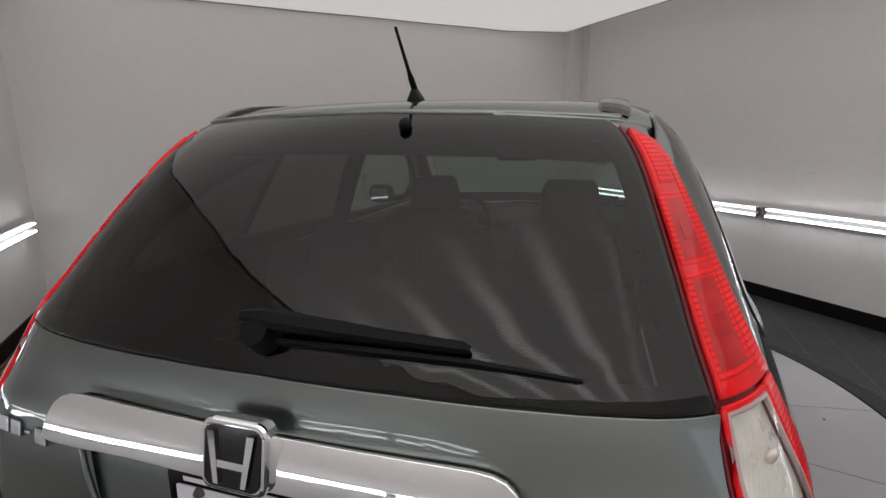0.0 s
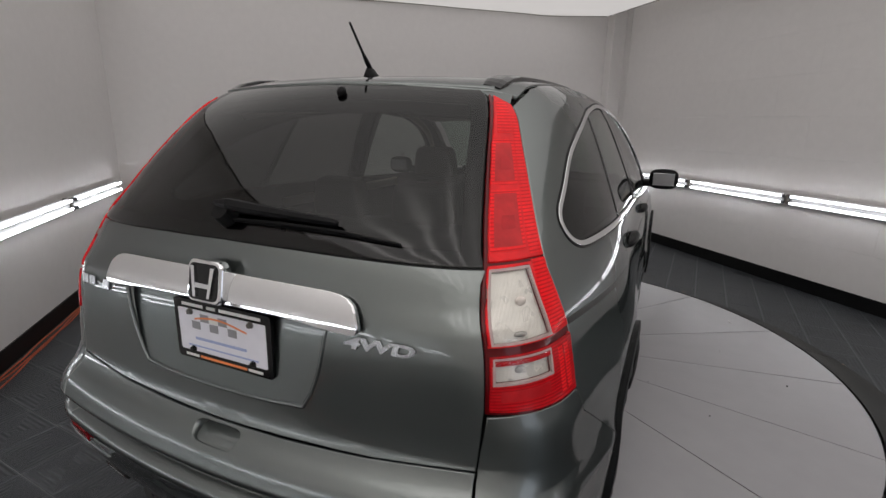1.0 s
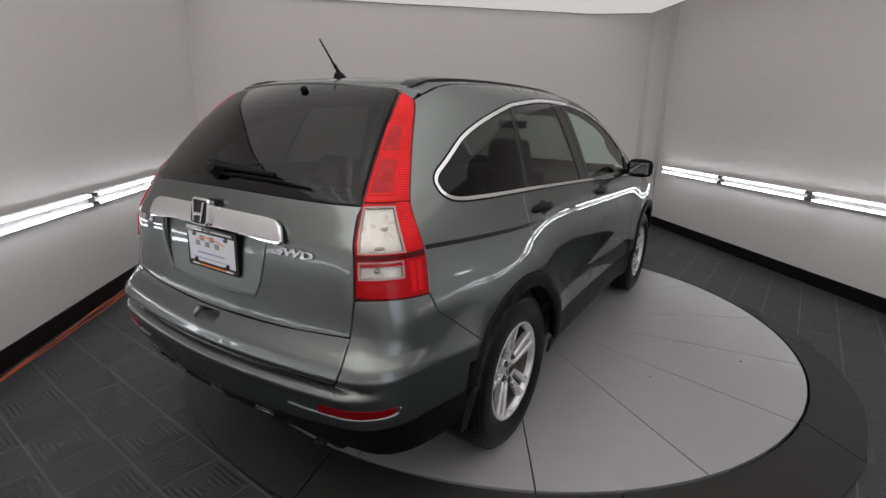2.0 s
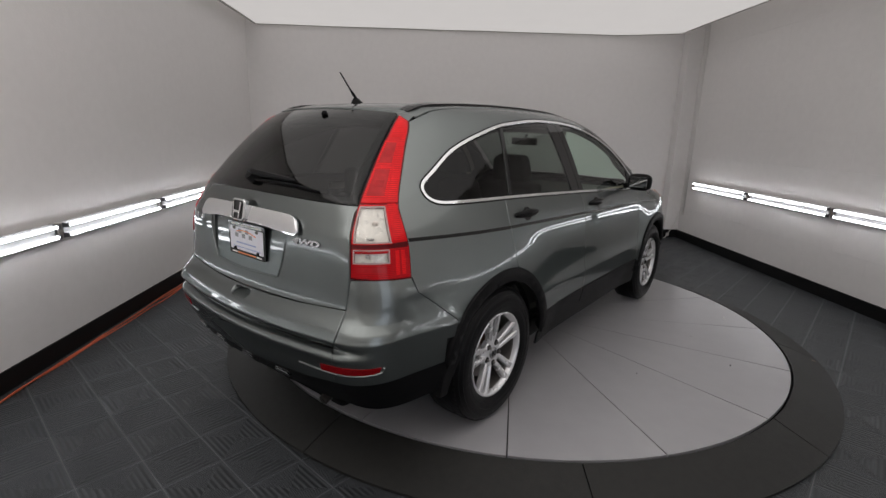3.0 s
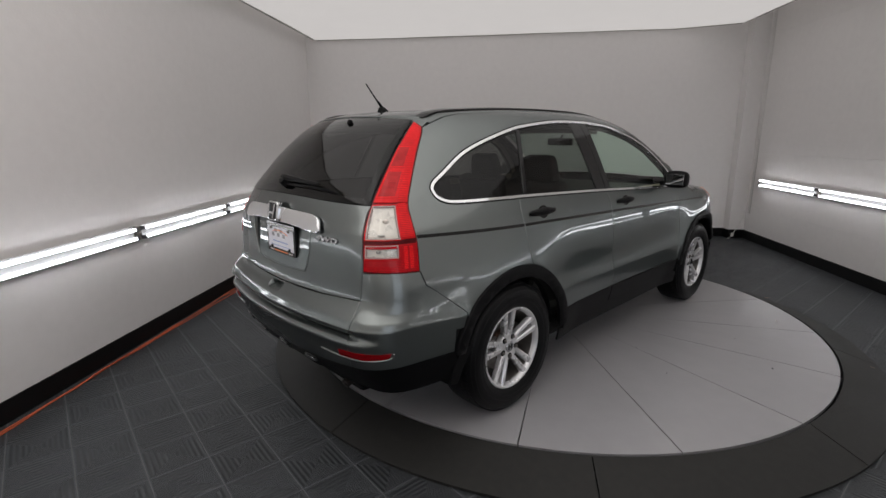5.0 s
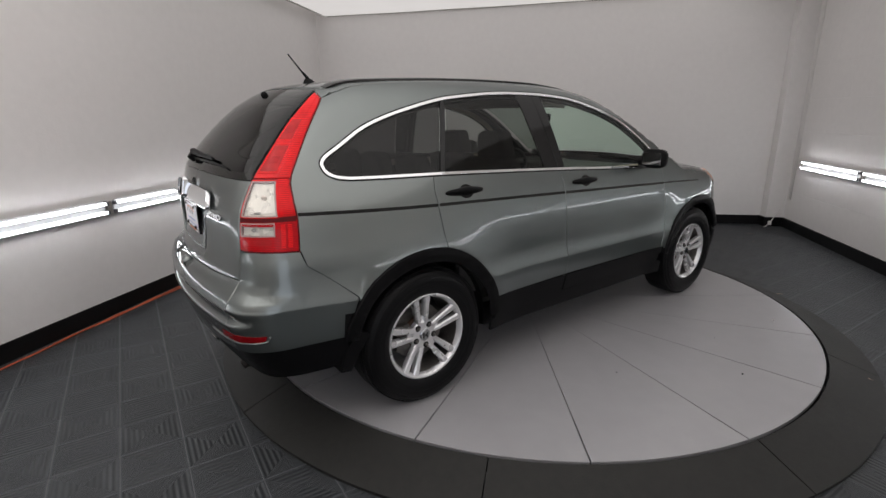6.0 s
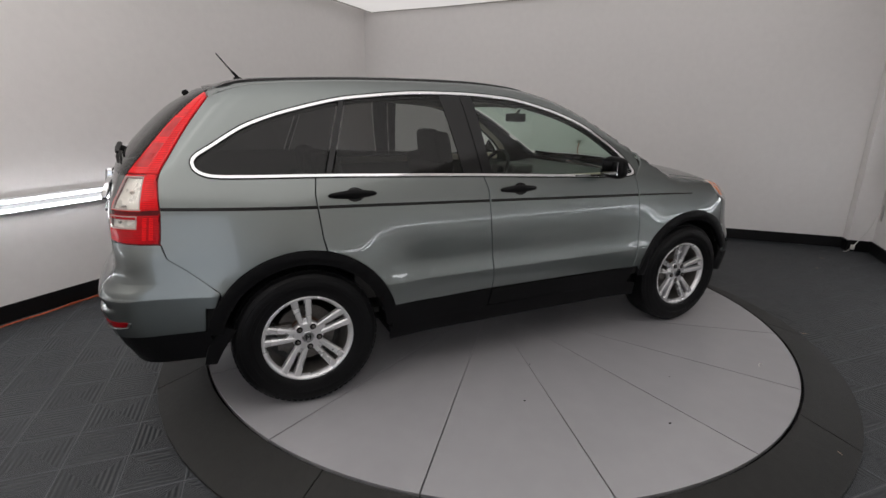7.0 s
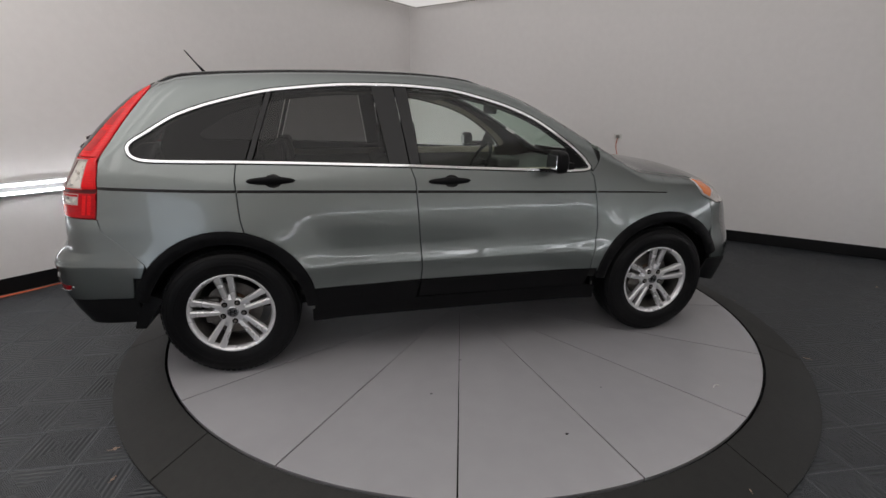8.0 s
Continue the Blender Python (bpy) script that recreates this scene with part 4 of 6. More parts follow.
def tail_lamp(m):
    lamp = new("tail_light")
    lamp.parent = car
    lamp["label"] = "tall red tail light with clear sections"

    def piece(name, outline, mat, off, label="", holes=(), depth=0.010, gap=0.0012, step=0.03):
        me = skin_mesh(name, "corner", outline, holes=holes, off=off, depth=depth, mirror=m, step=step, gap=gap)
        me.materials.append(mat)
        ob = new(name, me)
        ob.parent = lamp
        if label:
            ob["label"] = label

    def knob(name, a, z, rx, rz, mat, off, label=""):
        q, _, _ = on_skin("corner", [(a, z)], off)
        bm = bmesh.new()
        bmesh.ops.create_uvsphere(bm, u_segments=16, v_segments=10, radius=1.0)
        for v in bm.verts:
            along = v.co.x * rx
            v.co = Vector((q[0][0] + R2 * along - 0.004 * v.co.y, (q[0][1] - R2 * along - 0.004 * v.co.y) * (-1 if m else 1), q[0][2] + v.co.z * rz))
        part(name, bm, mat, lamp, label, smooth=True)

    clear = tail_cell(1.044, 1.178, 0.05, 0.64)
    clear = [(a - 0.013 * (1.178 - z) / 0.134 * (-1 if a > -0.93 else 0), z) for a, z in clear]
    clear2 = tail_cell(0.966, 1.016, 0.05, 0.64)
    up = clip(TAIL, (-1.2, HI), (-0.5, HI))
    mid = clip(clip(TAIL, (-0.5, HI + 0.001), (-1.2, HI + 0.001)), (-1.2, SEP + 0.006), (-0.5, SEP + 0.006))
    low = clip(TAIL, (-0.5, SEP - 0.006), (-1.2, SEP - 0.006))
    piece("base", inset(TAIL, -0.004), REDRIM, -0.003, "dark red rim of the lamp", holes=(inset(clear, 0.003), inset(clear2, 0.003)))
    piece("lens", inset(up, 0.004), REDPLAIN, 0.004, "plain red upper lens")
    piece("lens", inset(mid, 0.004), REDPLAIN, 0.004, "red lens round the clear section", holes=(inset(clear, -0.003),))
    piece("lens", inset(low, 0.004), REDDARK, 0.004, "deep red lower lens", holes=(inset(clear2, -0.003),))
    # ribbed strip down the outer edge, ribbed block at the top, two plain optics behind the red
    piece("rib_strip", tail_cell(1.20, 1.50, 0.70, 0.93, 9), REDLENS, 0.0055, "bright red ribbed outer strip", depth=0.004)
    piece("rib_strip", tail_cell(1.046, 1.19, 0.70, 0.94, 6), REDLENS, 0.0055, "bright red ribbed outer strip", depth=0.004)
    piece("rib_block", tail_cell(1.455, 1.535, 0.16, 0.66, 5), REDLENS, 0.0055, "bright red ribbed block", depth=0.004)
    for z0, z1 in ((1.345, 1.435), (1.215, 1.325)):
        cell = tail_cell(z0, z1, 0.08, 0.62)
        piece("optic_frame", inset(cell, -0.004), REDLENS, 0.0052, "bright red frame of an optic", holes=(inset(cell, 0.003),), depth=0.004, gap=0)
        piece("optic", inset(cell, 0.003), REDBLOCK, 0.0048, "dull red square optic", depth=0.004, gap=0)
        zc = z0 + 0.42 * (z1 - z0)
        piece("optic_core", tail_cell(zc - 0.010, zc + 0.016, 0.26, 0.50, 3), REDSHADE, 0.0056, "darker middle of the optic", depth=0.0015, gap=0)
    for f in (0.74, 0.84):
        piece("rib_column", tail_cell(0.915, 1.012, f, f + 0.07, 4), REDLENS, 0.0052, "bright red ribbed column", depth=0.004)
    piece("shade_band", tail_cell(0.928, 0.952, 0.10, 0.60, 3), REDSHADE, 0.0046, "darker band of the lower lens", depth=0.003)
    for outline, z in ((clear, 1.178), (clear2, 1.016)):
        piece("reflector", inset(outline, -0.004), REFLECT, -0.006, "silver reflector", depth=0.004)
        piece("lens_edge", inset(outline, -0.002), FACET, 0.0044, "frosted edge of the clear lens", holes=(inset(outline, 0.0015),), depth=0.006, gap=0)
        piece("clear_lens", inset(outline, 0.001), LENSGLASS, 0.004, "clear lens", depth=0.003, gap=0)
    knob("bulb", -0.921, 1.118, 0.013, 0.011, BULB, -0.003, "faint amber bulb")
    knob("bulb_socket", -0.938, 1.060, 0.016, 0.006, LAMPDARK, -0.003, "grey bulb socket")
    knob("bulb", -0.950, 0.992, 0.010, 0.008, LAMPDARK, -0.004, "grey bulb socket")


for flank in (False, True):
    tail_lamp(flank)

panel("roof_corner", "corner", [(-0.786, 1.528), (-0.744, 1.568), (-0.800, 1.592), (-0.850, 1.594), (-0.826, 1.562)], PAINT, car, both=True, off=-0.003, step=0.03, gap=0)

# tailgate
YC = 0.012
GLASS_LOW = [(-0.620, 1.182), (-0.45, 1.187), (-0.2, 1.198), (0.0, 1.202), (0.2, 1.198), (0.45, 1.187), (0.620, 1.182)]


def corner_to_rear(ab):
    p, _, _ = on_skin("corner", ab)
    return [(float(q[1]), float(q[2])) for q in p]


in_rear = corner_to_rear(TAIL_IN)
GLASS_SIDE = [(y + 0.008, z) for y, z in in_rear if z > 1.184]
GLASS_TOP = [(-0.46, 1.571), (-0.28, 1.580), (0.0, 1.586), (0.28, 1.580), (0.46, 1.571)]
rear_glass = GLASS_LOW + [(-y, z) for y, z in GLASS_SIDE[::-1]] + GLASS_TOP[::-1] + GLASS_SIDE
gate = new("tailgate")
gate.parent = car
gate["label"] = "painted tailgate with dark rear window"
panel("rear_window", "rear", rear_glass, REARGLASS, gate, "dark tinted rear window", off=0.001, depth=0.006, step=0.06)
gate_side = [(y + 0.006, z) for y, z in in_rear if z < 1.18]
GATE_LOW = [(-0.650, 0.770), (-0.42, 0.757), (0.0, 0.751), (0.42, 0.757), (0.650, 0.770)]
gate_outline = gate_side + GATE_LOW + [(-y, z) for y, z in gate_side[::-1]] + GLASS_LOW[::-1]
RECESS = spline([(-0.335, 1.085), (-0.315, 0.96), (-0.275, 0.865), (-0.235, 0.850), (0.0, 0.842), (0.235, 0.850), (0.275, 0.865), (0.315, 0.96), (0.335, 1.085), (0.30, 1.098), (0.0, 1.104), (-0.30, 1.098)], 3, closed=True)
RECESS = [(y + YC + 0.02, z - 0.018) for y, z in RECESS]
panel("panel", "rear", gate_outline, PAINT, gate, gap=0.0028, step=0.028, holes=[RECESS], depth=0.040)
panel("plate_recess", "rear", inset(RECESS, -0.006), PAINT, gate, off=-0.020, step=0.024, depth=0.002, bulge=lambda ab: 0.019 * np.clip((1.09 - ab[:, 1]) / 0.26, 0, 1) ** 1.5)
rim_line = on_skin("rear", RECESS)
part("recess_edge", tube([tuple(p - 0.002 * n) for p, n in zip(rim_line[0], rim_line[1])] + [tuple(rim_line[0][0] - 0.002 * rim_line[1][0])], 0.0055, 10), PAINT, gate, smooth=True)
panel("frit", "rear", rear_glass, BLACKG, gate, "black border of the rear window", off=-0.007, depth=0.003, step=0.06, holes=[inset(rear_glass, 0.035)], gap=0.001)
panel("spoiler", "rear", [(-0.495, 1.566)] + GLASS_TOP + [(0.495, 1.566), (0.490, 1.580), (0.3, 1.596), (0.0, 1.603), (-0.3, 1.596), (-0.490, 1.580)], PAINT, gate, "painted lip above the rear window", off=0.004, step=0.06)

# rear bumper
corner_out = [(wrap(-2.10, -0.652), 0.893), (wrap(-2.12, -0.652), 0.76), (wrap(-2.20, -0.652), 0.628)]
bump = new("rear_bumper")
bump.parent = car
bump["label"] = "painted rear bumper with black lower skirt"
seam_pts, _, _ = on_skin("side", BUMPER_SEAM)
seam_wrap = [(wrap(q[0], q[1]), float(q[2])) for q in seam_pts]
tail_pts, _, _ = on_skin("corner", [(-1.019, 0.898), (-0.95, 0.897), (-0.87, 0.896), (-0.772, 0.892)])
tail_wrap = [(wrap(q[0], q[1]), float(q[2])) for q in tail_pts]
arch_pts, _, _ = on_skin("side", [(-1.692, 0.655), (-1.715, 0.60)])
arch_wrap = [(wrap(q[0], q[1]), float(q[2])) for q in arch_pts]
w0 = corner_out[2][0] - 0.003
w1 = corner_out[1][0] - 0.003
pad = [(-w1, 0.768), (-0.4, 0.7545), (-0.2, 0.7505), (0, 0.7495), (0.2, 0.7505), (0.4, 0.7545), (w1, 0.768), (w0, 0.624), (0.4, 0.628), (0, 0.630), (-0.4, 0.628), (-w0, 0.624)]
GRIP = spline([(-0.072, 0.738), (-0.076, 0.722), (-0.062, 0.709), (-0.03, 0.705), (0.05, 0.705), (0.066, 0.714), (0.070, 0.738), (0.0, 0.7415)], 3, closed=True)
panel("step_pad", "round_rear", pad, PAINT, bump, gap=0.0025, step=0.03, holes=[GRIP], depth=0.03)
panel("handle_recess", "round_rear", inset(GRIP, -0.012), PAINT, bump, off=-0.034, step=0.02, depth=0.002, bulge=lambda ab: 0.022 * np.clip((0.742 - ab[:, 1]) / 0.036, 0, 1))
w2 = wrap(-1.735, -0.85)
corner_panel = [(tail_wrap[0][0], 0.892)] + tail_wrap[1:] + seam_wrap[1:] + arch_wrap + [(w2, 0.600), (w2 - 0.01, 0.492), (0.75, 0.474), (w0 + 0.003, 0.456), (w0 + 0.003, 0.617), (corner_out[1][0], 0.765)]
panel("corner_panel", "round_rear", corner_panel, PAINT, bump, both=True, step=0.03, gap=0.001)
lower = [(-w0, 0.610), (0, 0.612), (w0, 0.610), (w0, 0.456), (0.45, 0.440), (0, 0.424), (-0.45, 0.440), (-w0, 0.456)]
panel("lower_band", "round_rear", lower, PAINT, bump, step=0.04, gap=0.0005)
SLOTS = [wrap(-2.21, y) for y in (0.565, 0.285, 0.0, -0.285, -0.565)]


def skirt_low(a):
    """The skirt's lower edge: shallow tabs hang under the metal inserts."""
    tab = max(math.exp(-((a - c) / 0.062) ** 4) for c in SLOTS)
    return 0.340 + 0.03 * max(abs(a) - 0.75, 0) / 0.3 - 0.016 * tab - 0.02 * max(0.0, min((abs(a) - 0.5) / 0.2, 1.0)) + 0.018 * max(0.0, 1 - abs(a) / 0.6)


skirt = [(-w2, 0.489), (-0.75, 0.471), (-0.45, 0.437), (0, 0.421), (0.45, 0.437), (0.75, 0.471), (w2, 0.489)]
skirt += [(a, skirt_low(a)) for a in np.linspace(w2 + 0.03, -w2 - 0.03, 61)]
panel("skirt", "round_rear", skirt, BLACKP, bump, "black textured lower skirt", step=0.05, off=-0.004, depth=0.03)

# ---------------- wheels ----------------
def wheel():
    ob = new("wheel")
    ob["label"] = "silver alloy wheel with five twin spokes"
    # tyre, turned about the axle (y); outside is -y
    prof = [(0.222, -0.098), (0.236, -0.108), (0.262, -0.116), (0.300, -0.119), (0.330, -0.110), (0.348, -0.094), (0.358, -0.070), (0.361, -0.03), (0.361, 0.03), (0.358, 0.070), (0.348, 0.094), (0.330, 0.110), (0.262, 0.114), (0.222, 0.098)]
    dense = spline(prof, 3)
    part("tyre", lathe(dense, 96), TYRE, ob, "black all-season tyre", smooth=True)
    bm = bmesh.new()
    for k in range(72):
        for row, (y0, y1) in enumerate(((-0.088, -0.060), (-0.050, -0.005), (0.008, 0.05), (0.058, 0.088))):
            a = 2 * math.pi * (k + 0.5 * (row % 2)) / 72
            box(bm, -0.011, 0.011, y0, y1, 0.352 if row in (1, 2) else 0.344, 0.3620 if row in (1, 2) else 0.3575, m=Matrix.Rotation(a, 4, "Y"))
    part("tread", bm, TYRE, ob)
    part("sidewall_ring", lathe([(0.258, -0.1165), (0.262, -0.1185), (0.266, -0.1175)], 96), TYRE, ob, smooth=True)
    for r, y in ((0.286, -0.1195), (0.322, -0.1150), (0.340, -0.1030)):
        part("sidewall_ring", lathe([(r - 0.003, y + 0.004), (r - 0.0015, y - 0.001), (r + 0.0015, y - 0.001), (r + 0.003, y + 0.004)], 96), TYRE, ob, smooth=True)
    part("rim", lathe(spline([(0.226, -0.096), (0.2275, -0.104), (0.221, -0.106), (0.213, -0.100), (0.206, -0.088), (0.203, -0.078)], 3), 96), ALLOY, ob, smooth=True)
    # inside of the rim: a darker metal carries the shade within
    part("barrel", lathe(spline([(0.203, -0.078), (0.200, -0.06), (0.192, 0.02), (0.205, 0.09), (0.222, 0.098)], 3), 64), STEEL, ob, "dark inner barrel", smooth=True)
    part("brake_disc", lathe([(0.05, -0.012), (0.148, -0.012), (0.150, 0.0), (0.148, 0.012), (0.05, 0.012)], 48), STEEL, ob)
    part("brake_drum", lathe([(0.001, -0.028), (0.085, -0.026), (0.088, 0.0)], 40), RUST, ob)
    bm = boxed(-0.15, -0.07, -0.045, 0.03, -0.07, 0.07, bevel=0.012)
    part("caliper", bm, STEEL, ob)
    for k in range(5):
        a0 = math.radians(97 + 72 * k)
        for s in (-1, 1):
            bm = bmesh.new()
            rows = []
            # stations outward: radius, offset to the side, half width, face y
            for r, c, w, y, d in ((0.045, 0.018, 0.012, -0.072, 0.03), (0.085, 0.022, 0.0140, -0.080, 0.03), (0.13, 0.0265, 0.0165, -0.087, 0.03), (0.175, 0.031, 0.0185, -0.094, 0.03), (0.205, 0.034, 0.0205, -0.099, 0.026), (0.217, 0.036, 0.0225, -0.101, 0.02)):
                row = []
                for o, yy in ((-w, y + d), (-w * 0.9, y + 0.006), (-w * 0.55, y), (w * 0.55, y), (w * 0.9, y + 0.006), (w, y + d)):
                    t = s * (c + o)
                    row.append(bm.verts.new((r * math.cos(a0) - t * math.sin(a0), yy, r * math.sin(a0) + t * math.cos(a0))))
                rows.append(row)
            for p, q in zip(rows, rows[1:]):
                for i in range(5):
                    bm.faces.new((p[i], p[i + 1], q[i + 1], q[i]))
            bmesh.ops.recalc_face_normals(bm, faces=bm.faces)
            part("spoke", bm, ALLOY, ob, smooth=False)
        bm = bmesh.new()
        rows = []
        for r, w, y in ((0.04, 0.01, -0.066), (0.075, 0.012, -0.066), (0.10, 0.012, -0.06)):
            rows.append([bm.verts.new((r * math.cos(a0) - t * math.sin(a0), y, r * math.sin(a0) + t * math.cos(a0))) for t in (-w, w)])
        for p, q in zip(rows, rows[1:]):
            bm.faces.new((p[0], p[1], q[1], q[0]))
        part("web", bm, ALLOY, ob)
        a1 = a0 + math.radians(36)
        c = Vector((0.0572 * math.cos(a1), 0, 0.0572 * math.sin(a1)))
        bm = lathe([(0.0001, -0.088), (0.005, -0.088), (0.0075, -0.085), (0.0088, -0.079), (0.0088, -0.06)], 6)
        bmesh.ops.translate(bm, verts=bm.verts, vec=c)
        part("lug_nut", bm, STEEL, ob)
        # flat black disc on the hub: shade of the well round the nut
        bm = lathe([(0.0001, -0.0762), (0.0150, -0.0762), (0.0158, -0.0752), (0.0158, -0.07)], 20)
        bmesh.ops.translate(bm, verts=bm.verts, vec=c)
        part("lug_well", bm, BLACKP, ob)
    part("hub", lathe([(0.0001, -0.074), (0.070, -0.074), (0.078, -0.066), (0.08, -0.04)], 48), ALLOY, ob, smooth=False)
    part("centre_cap", lathe([(0.0001, -0.084), (0.026, -0.083), (0.031, -0.079), (0.031, -0.07)], 40), SATIN, ob, "grey centre cap")
    for b in ((-0.014, -0.008, -0.015, 0.015), (0.008, 0.014, -0.015, 0.015), (-0.009, 0.009, -0.003, 0.003)):
        part("cap_mark", boxed(b[0], b[1], -0.0865, -0.082, b[2], b[3], bevel=0.001), BLACKG, ob)
    return ob


first_wheel = wheel()
for i, (x, s) in enumerate(((-1.31, -1), (1.31, -1), (-1.31, 1), (1.31, 1))):
    w = first_wheel if i == 0 else copy_thing(first_wheel, Matrix())
    w.parent = car
    w.matrix_basis = pose(x, s * 0.785, 0.361, 0, 0 if i == 0 else (11 if i == 1 else 30), 0 if s < 0 else 180)

# mud flaps, underbody, exhaust
for s in (-1, 1):
    bm = prism([(-1.70, 0.50), (-1.635, 0.47), (-1.70, 0.38), (-1.738, 0.312), (-1.790, 0.318), (-1.768, 0.40)], 0.66, 0.888)
    bmesh.ops.transform(bm, matrix=Matrix(((1, 0, 0, 0), (0, 0, s, 0), (0, 1, 0, 0), (0, 0, 0, 1))), verts=bm.verts)
    bmesh.ops.recalc_face_normals(bm, faces=bm.faces)
    bmesh.ops.bevel(bm, geom=bm.edges[:], offset=0.004, segments=2, profile=0.7, affect="EDGES")
    part("mud_flap", bm, BLACKP, car, "black rubber mud flap")
    part("mud_flap", boxed(0.845, 0.858, -0.86 if s < 0 else 0.68, -0.68 if s < 0 else 0.86, 0.30, 0.44, bevel=0.005), BLACKP, car, "black rubber mud flap")
part("underbody", boxed(-2.05, 2.0, -0.53, 0.53, 0.24, 0.42, bevel=0.03), BLACKP, car, "dark underbody")
part("underbody", boxed(-0.86, 0.84, -0.80, 0.80, 0.26, 0.40, bevel=0.03), BLACKP, car, "dark underbody")
part("exhaust_pipe", tube(spline([(-1.6, -0.42, 0.30), (-1.95, -0.46, 0.315), (-2.08, -0.472, 0.30), (-2.115, -0.475, 0.29)], 4), 0.023, 16), DARKMETAL, car, "dark exhaust tip", smooth=True)

# ---------------- roof rails, antenna ----------------
for s in (-1, 1):
    bm = bmesh.new()
    rows = []
    xs = np.concatenate([[-1.605, -1.585, -1.56], np.linspace(-1.50, 0.10, 22), [0.14, 0.17]])
    across = ((-0.034, -0.004), (-0.030, 0.007), (-0.018, 0.0095), (0.010, 0.0095), (0.030, 0.007), (0.034, -0.004))
    tall = [(0.25, 0.7, 1.0)[k] if k < 3 else (1.0 if x < 0.12 else 0.35) for k, x in enumerate(xs)]
    spots = [(x, -(float(ROOF_HALF(x)) - 0.076 + o * (0.75 + 0.25 * e))) for x, e in zip(xs, tall) for o, _ in across]
    p, n, _ = on_skin("top", spots)
    for k, e in enumerate(tall):
        row = []
        for i, (_, h) in enumerate(across):
            q = p[6 * k + i] + n[6 * k + i] * (h * e if h > 0 else h)
            row.append(bm.verts.new((q[0], -s * q[1], q[2])))
        rows.append(row)
    for a, b in zip(rows, rows[1:]):
        for i in range(5):
            bm.faces.new((a[i], a[i + 1], b[i + 1], b[i]))
    bm.faces.new(rows[0])
    bm.faces.new(rows[-1])
    bmesh.ops.recalc_face_normals(bm, faces=bm.faces)
    part("roof_rail", bm, BLACKG, car, "black low roof rail")

ant = new("antenna")
ant.parent = car
ant["label"] = "black roof antenna leaning back"
bm = bmesh.new()
rows = []
for k, (z, lx, ly) in enumerate(((1.608, 0.050, 0.026), (1.620, 0.048, 0.024), (1.634, 0.034, 0.016), (1.650, 0.018, 0.009))):
    rows.append([bm.verts.new((-1.462 - 0.008 * k + lx * math.cos(2 * math.pi * i / 20), -0.011 + ly * math.sin(2 * math.pi * i / 20), z)) for i in range(20)])
for a, b in zip(rows, rows[1:]):
    for i in range(20):
        bm.faces.new((a[i], a[(i + 1) % 20], b[(i + 1) % 20], b[i]))
bm.faces.new(rows[-1])
part("base", bm, BLACKP, ant, smooth=True)
part("mast", tube([(-1.478, -0.011, 1.642), (-1.505, -0.009, 1.673), (-1.520, -0.008, 1.690), (-1.586, -0.003, 1.774)], [0.0085, 0.0075, 0.0045, 0.0035], 10), BLACKP, ant, smooth=True)


# ---------------- rear details ----------------
def rear_frame(y, z, off=0.0):
    """A pose on the tailgate: x to the right as seen from behind, y up the surface, z outwards."""
    p, n, _ = on_skin("rear", [(y, z)], off)
    n = Vector(n[0])
    right = Vector((0, -1, 0))
    right = (right - n * right.dot(n)).normalized()
    m = Matrix((right, n.cross(right), n)).transposed().to_4x4()
    m.translation = p[0]
    return m


def on_rear(name, bm, mat, parent, y, z, off=0.0, label="", smooth=False):
    if parent is not None and parent.name.startswith("plate_frame"):
        off = -0.014
    bmesh.ops.transform(bm, matrix=rear_frame(y, z, off), verts=bm.verts)
    return part(name, bm, mat, parent, label, smooth)


# chrome garnish over the plate
panel("garnish", "rear", [(y + 0.010, z - 0.018) for y, z in spline([(-0.395, 1.062), (-0.392, 1.085), (-0.365, 1.128), (-0.28, 1.142), (0.0, 1.150), (0.28, 1.142), (0.365, 1.128), (0.392, 1.085), (0.395, 1.062), (0.36, 1.060), (0.2, 1.076), (0.0, 1.080), (-0.2, 1.076), (-0.36, 1.060)], 3, closed=True)],
      CHROME, gate, "broad chrome garnish", off=0.006, depth=0.02, step=0.012, gap=0, bulge=lambda ab: 0.026 * np.sqrt(np.clip(1 - ((ab[:, 1] - 1.072) / 0.075) ** 2, 0.02, 1)))
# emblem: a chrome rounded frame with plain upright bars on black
EY, EZ = 0.002, 1.106


def rounded(w, h, r, n=5):
    out = []
    for cx, cy, a in ((w - r, h - r, 0), (-w + r, h - r, 90), (-w + r, -h + r, 180), (w - r, -h + r, 270)):
        out += [(cx + r * math.cos(math.radians(a + 90 * k / n)), cy + r * math.sin(math.radians(a + 90 * k / n))) for k in range(n + 1)]
    return out


emb = new("emblem")
emb.parent = gate
emb["label"] = "chrome framed emblem"
bm = prism(rounded(0.053, 0.051, 0.018), 0.022, 0.046)
bmesh.ops.bevel(bm, geom=[e for e in bm.edges if all(abs(v.co.z - 0.046) < 1e-5 for v in e.verts)], offset=0.007, segments=3, profile=0.5, affect="EDGES")
on_rear("frame", bm, CHROME, emb, EY, EZ)
on_rear("backing", prism(rounded(0.0445, 0.0425, 0.014), 0.046, 0.0475), BLACKG, emb, EY, EZ)
for x0, x1 in ((-0.030, -0.021), (0.021, 0.030)):
    on_rear("bar", prism([(x0 * 1.25, 0.036), (x0 * 0.85, -0.036), (x1 * 0.85, -0.036), (x1 * 1.25, 0.036)], 0.0475, 0.052), CHROME, emb, EY, EZ)
on_rear("bar", boxed(-0.021, 0.021, -0.014, -0.003, 0.0475, 0.0515, bevel=0.001), CHROME, emb, EY, EZ)

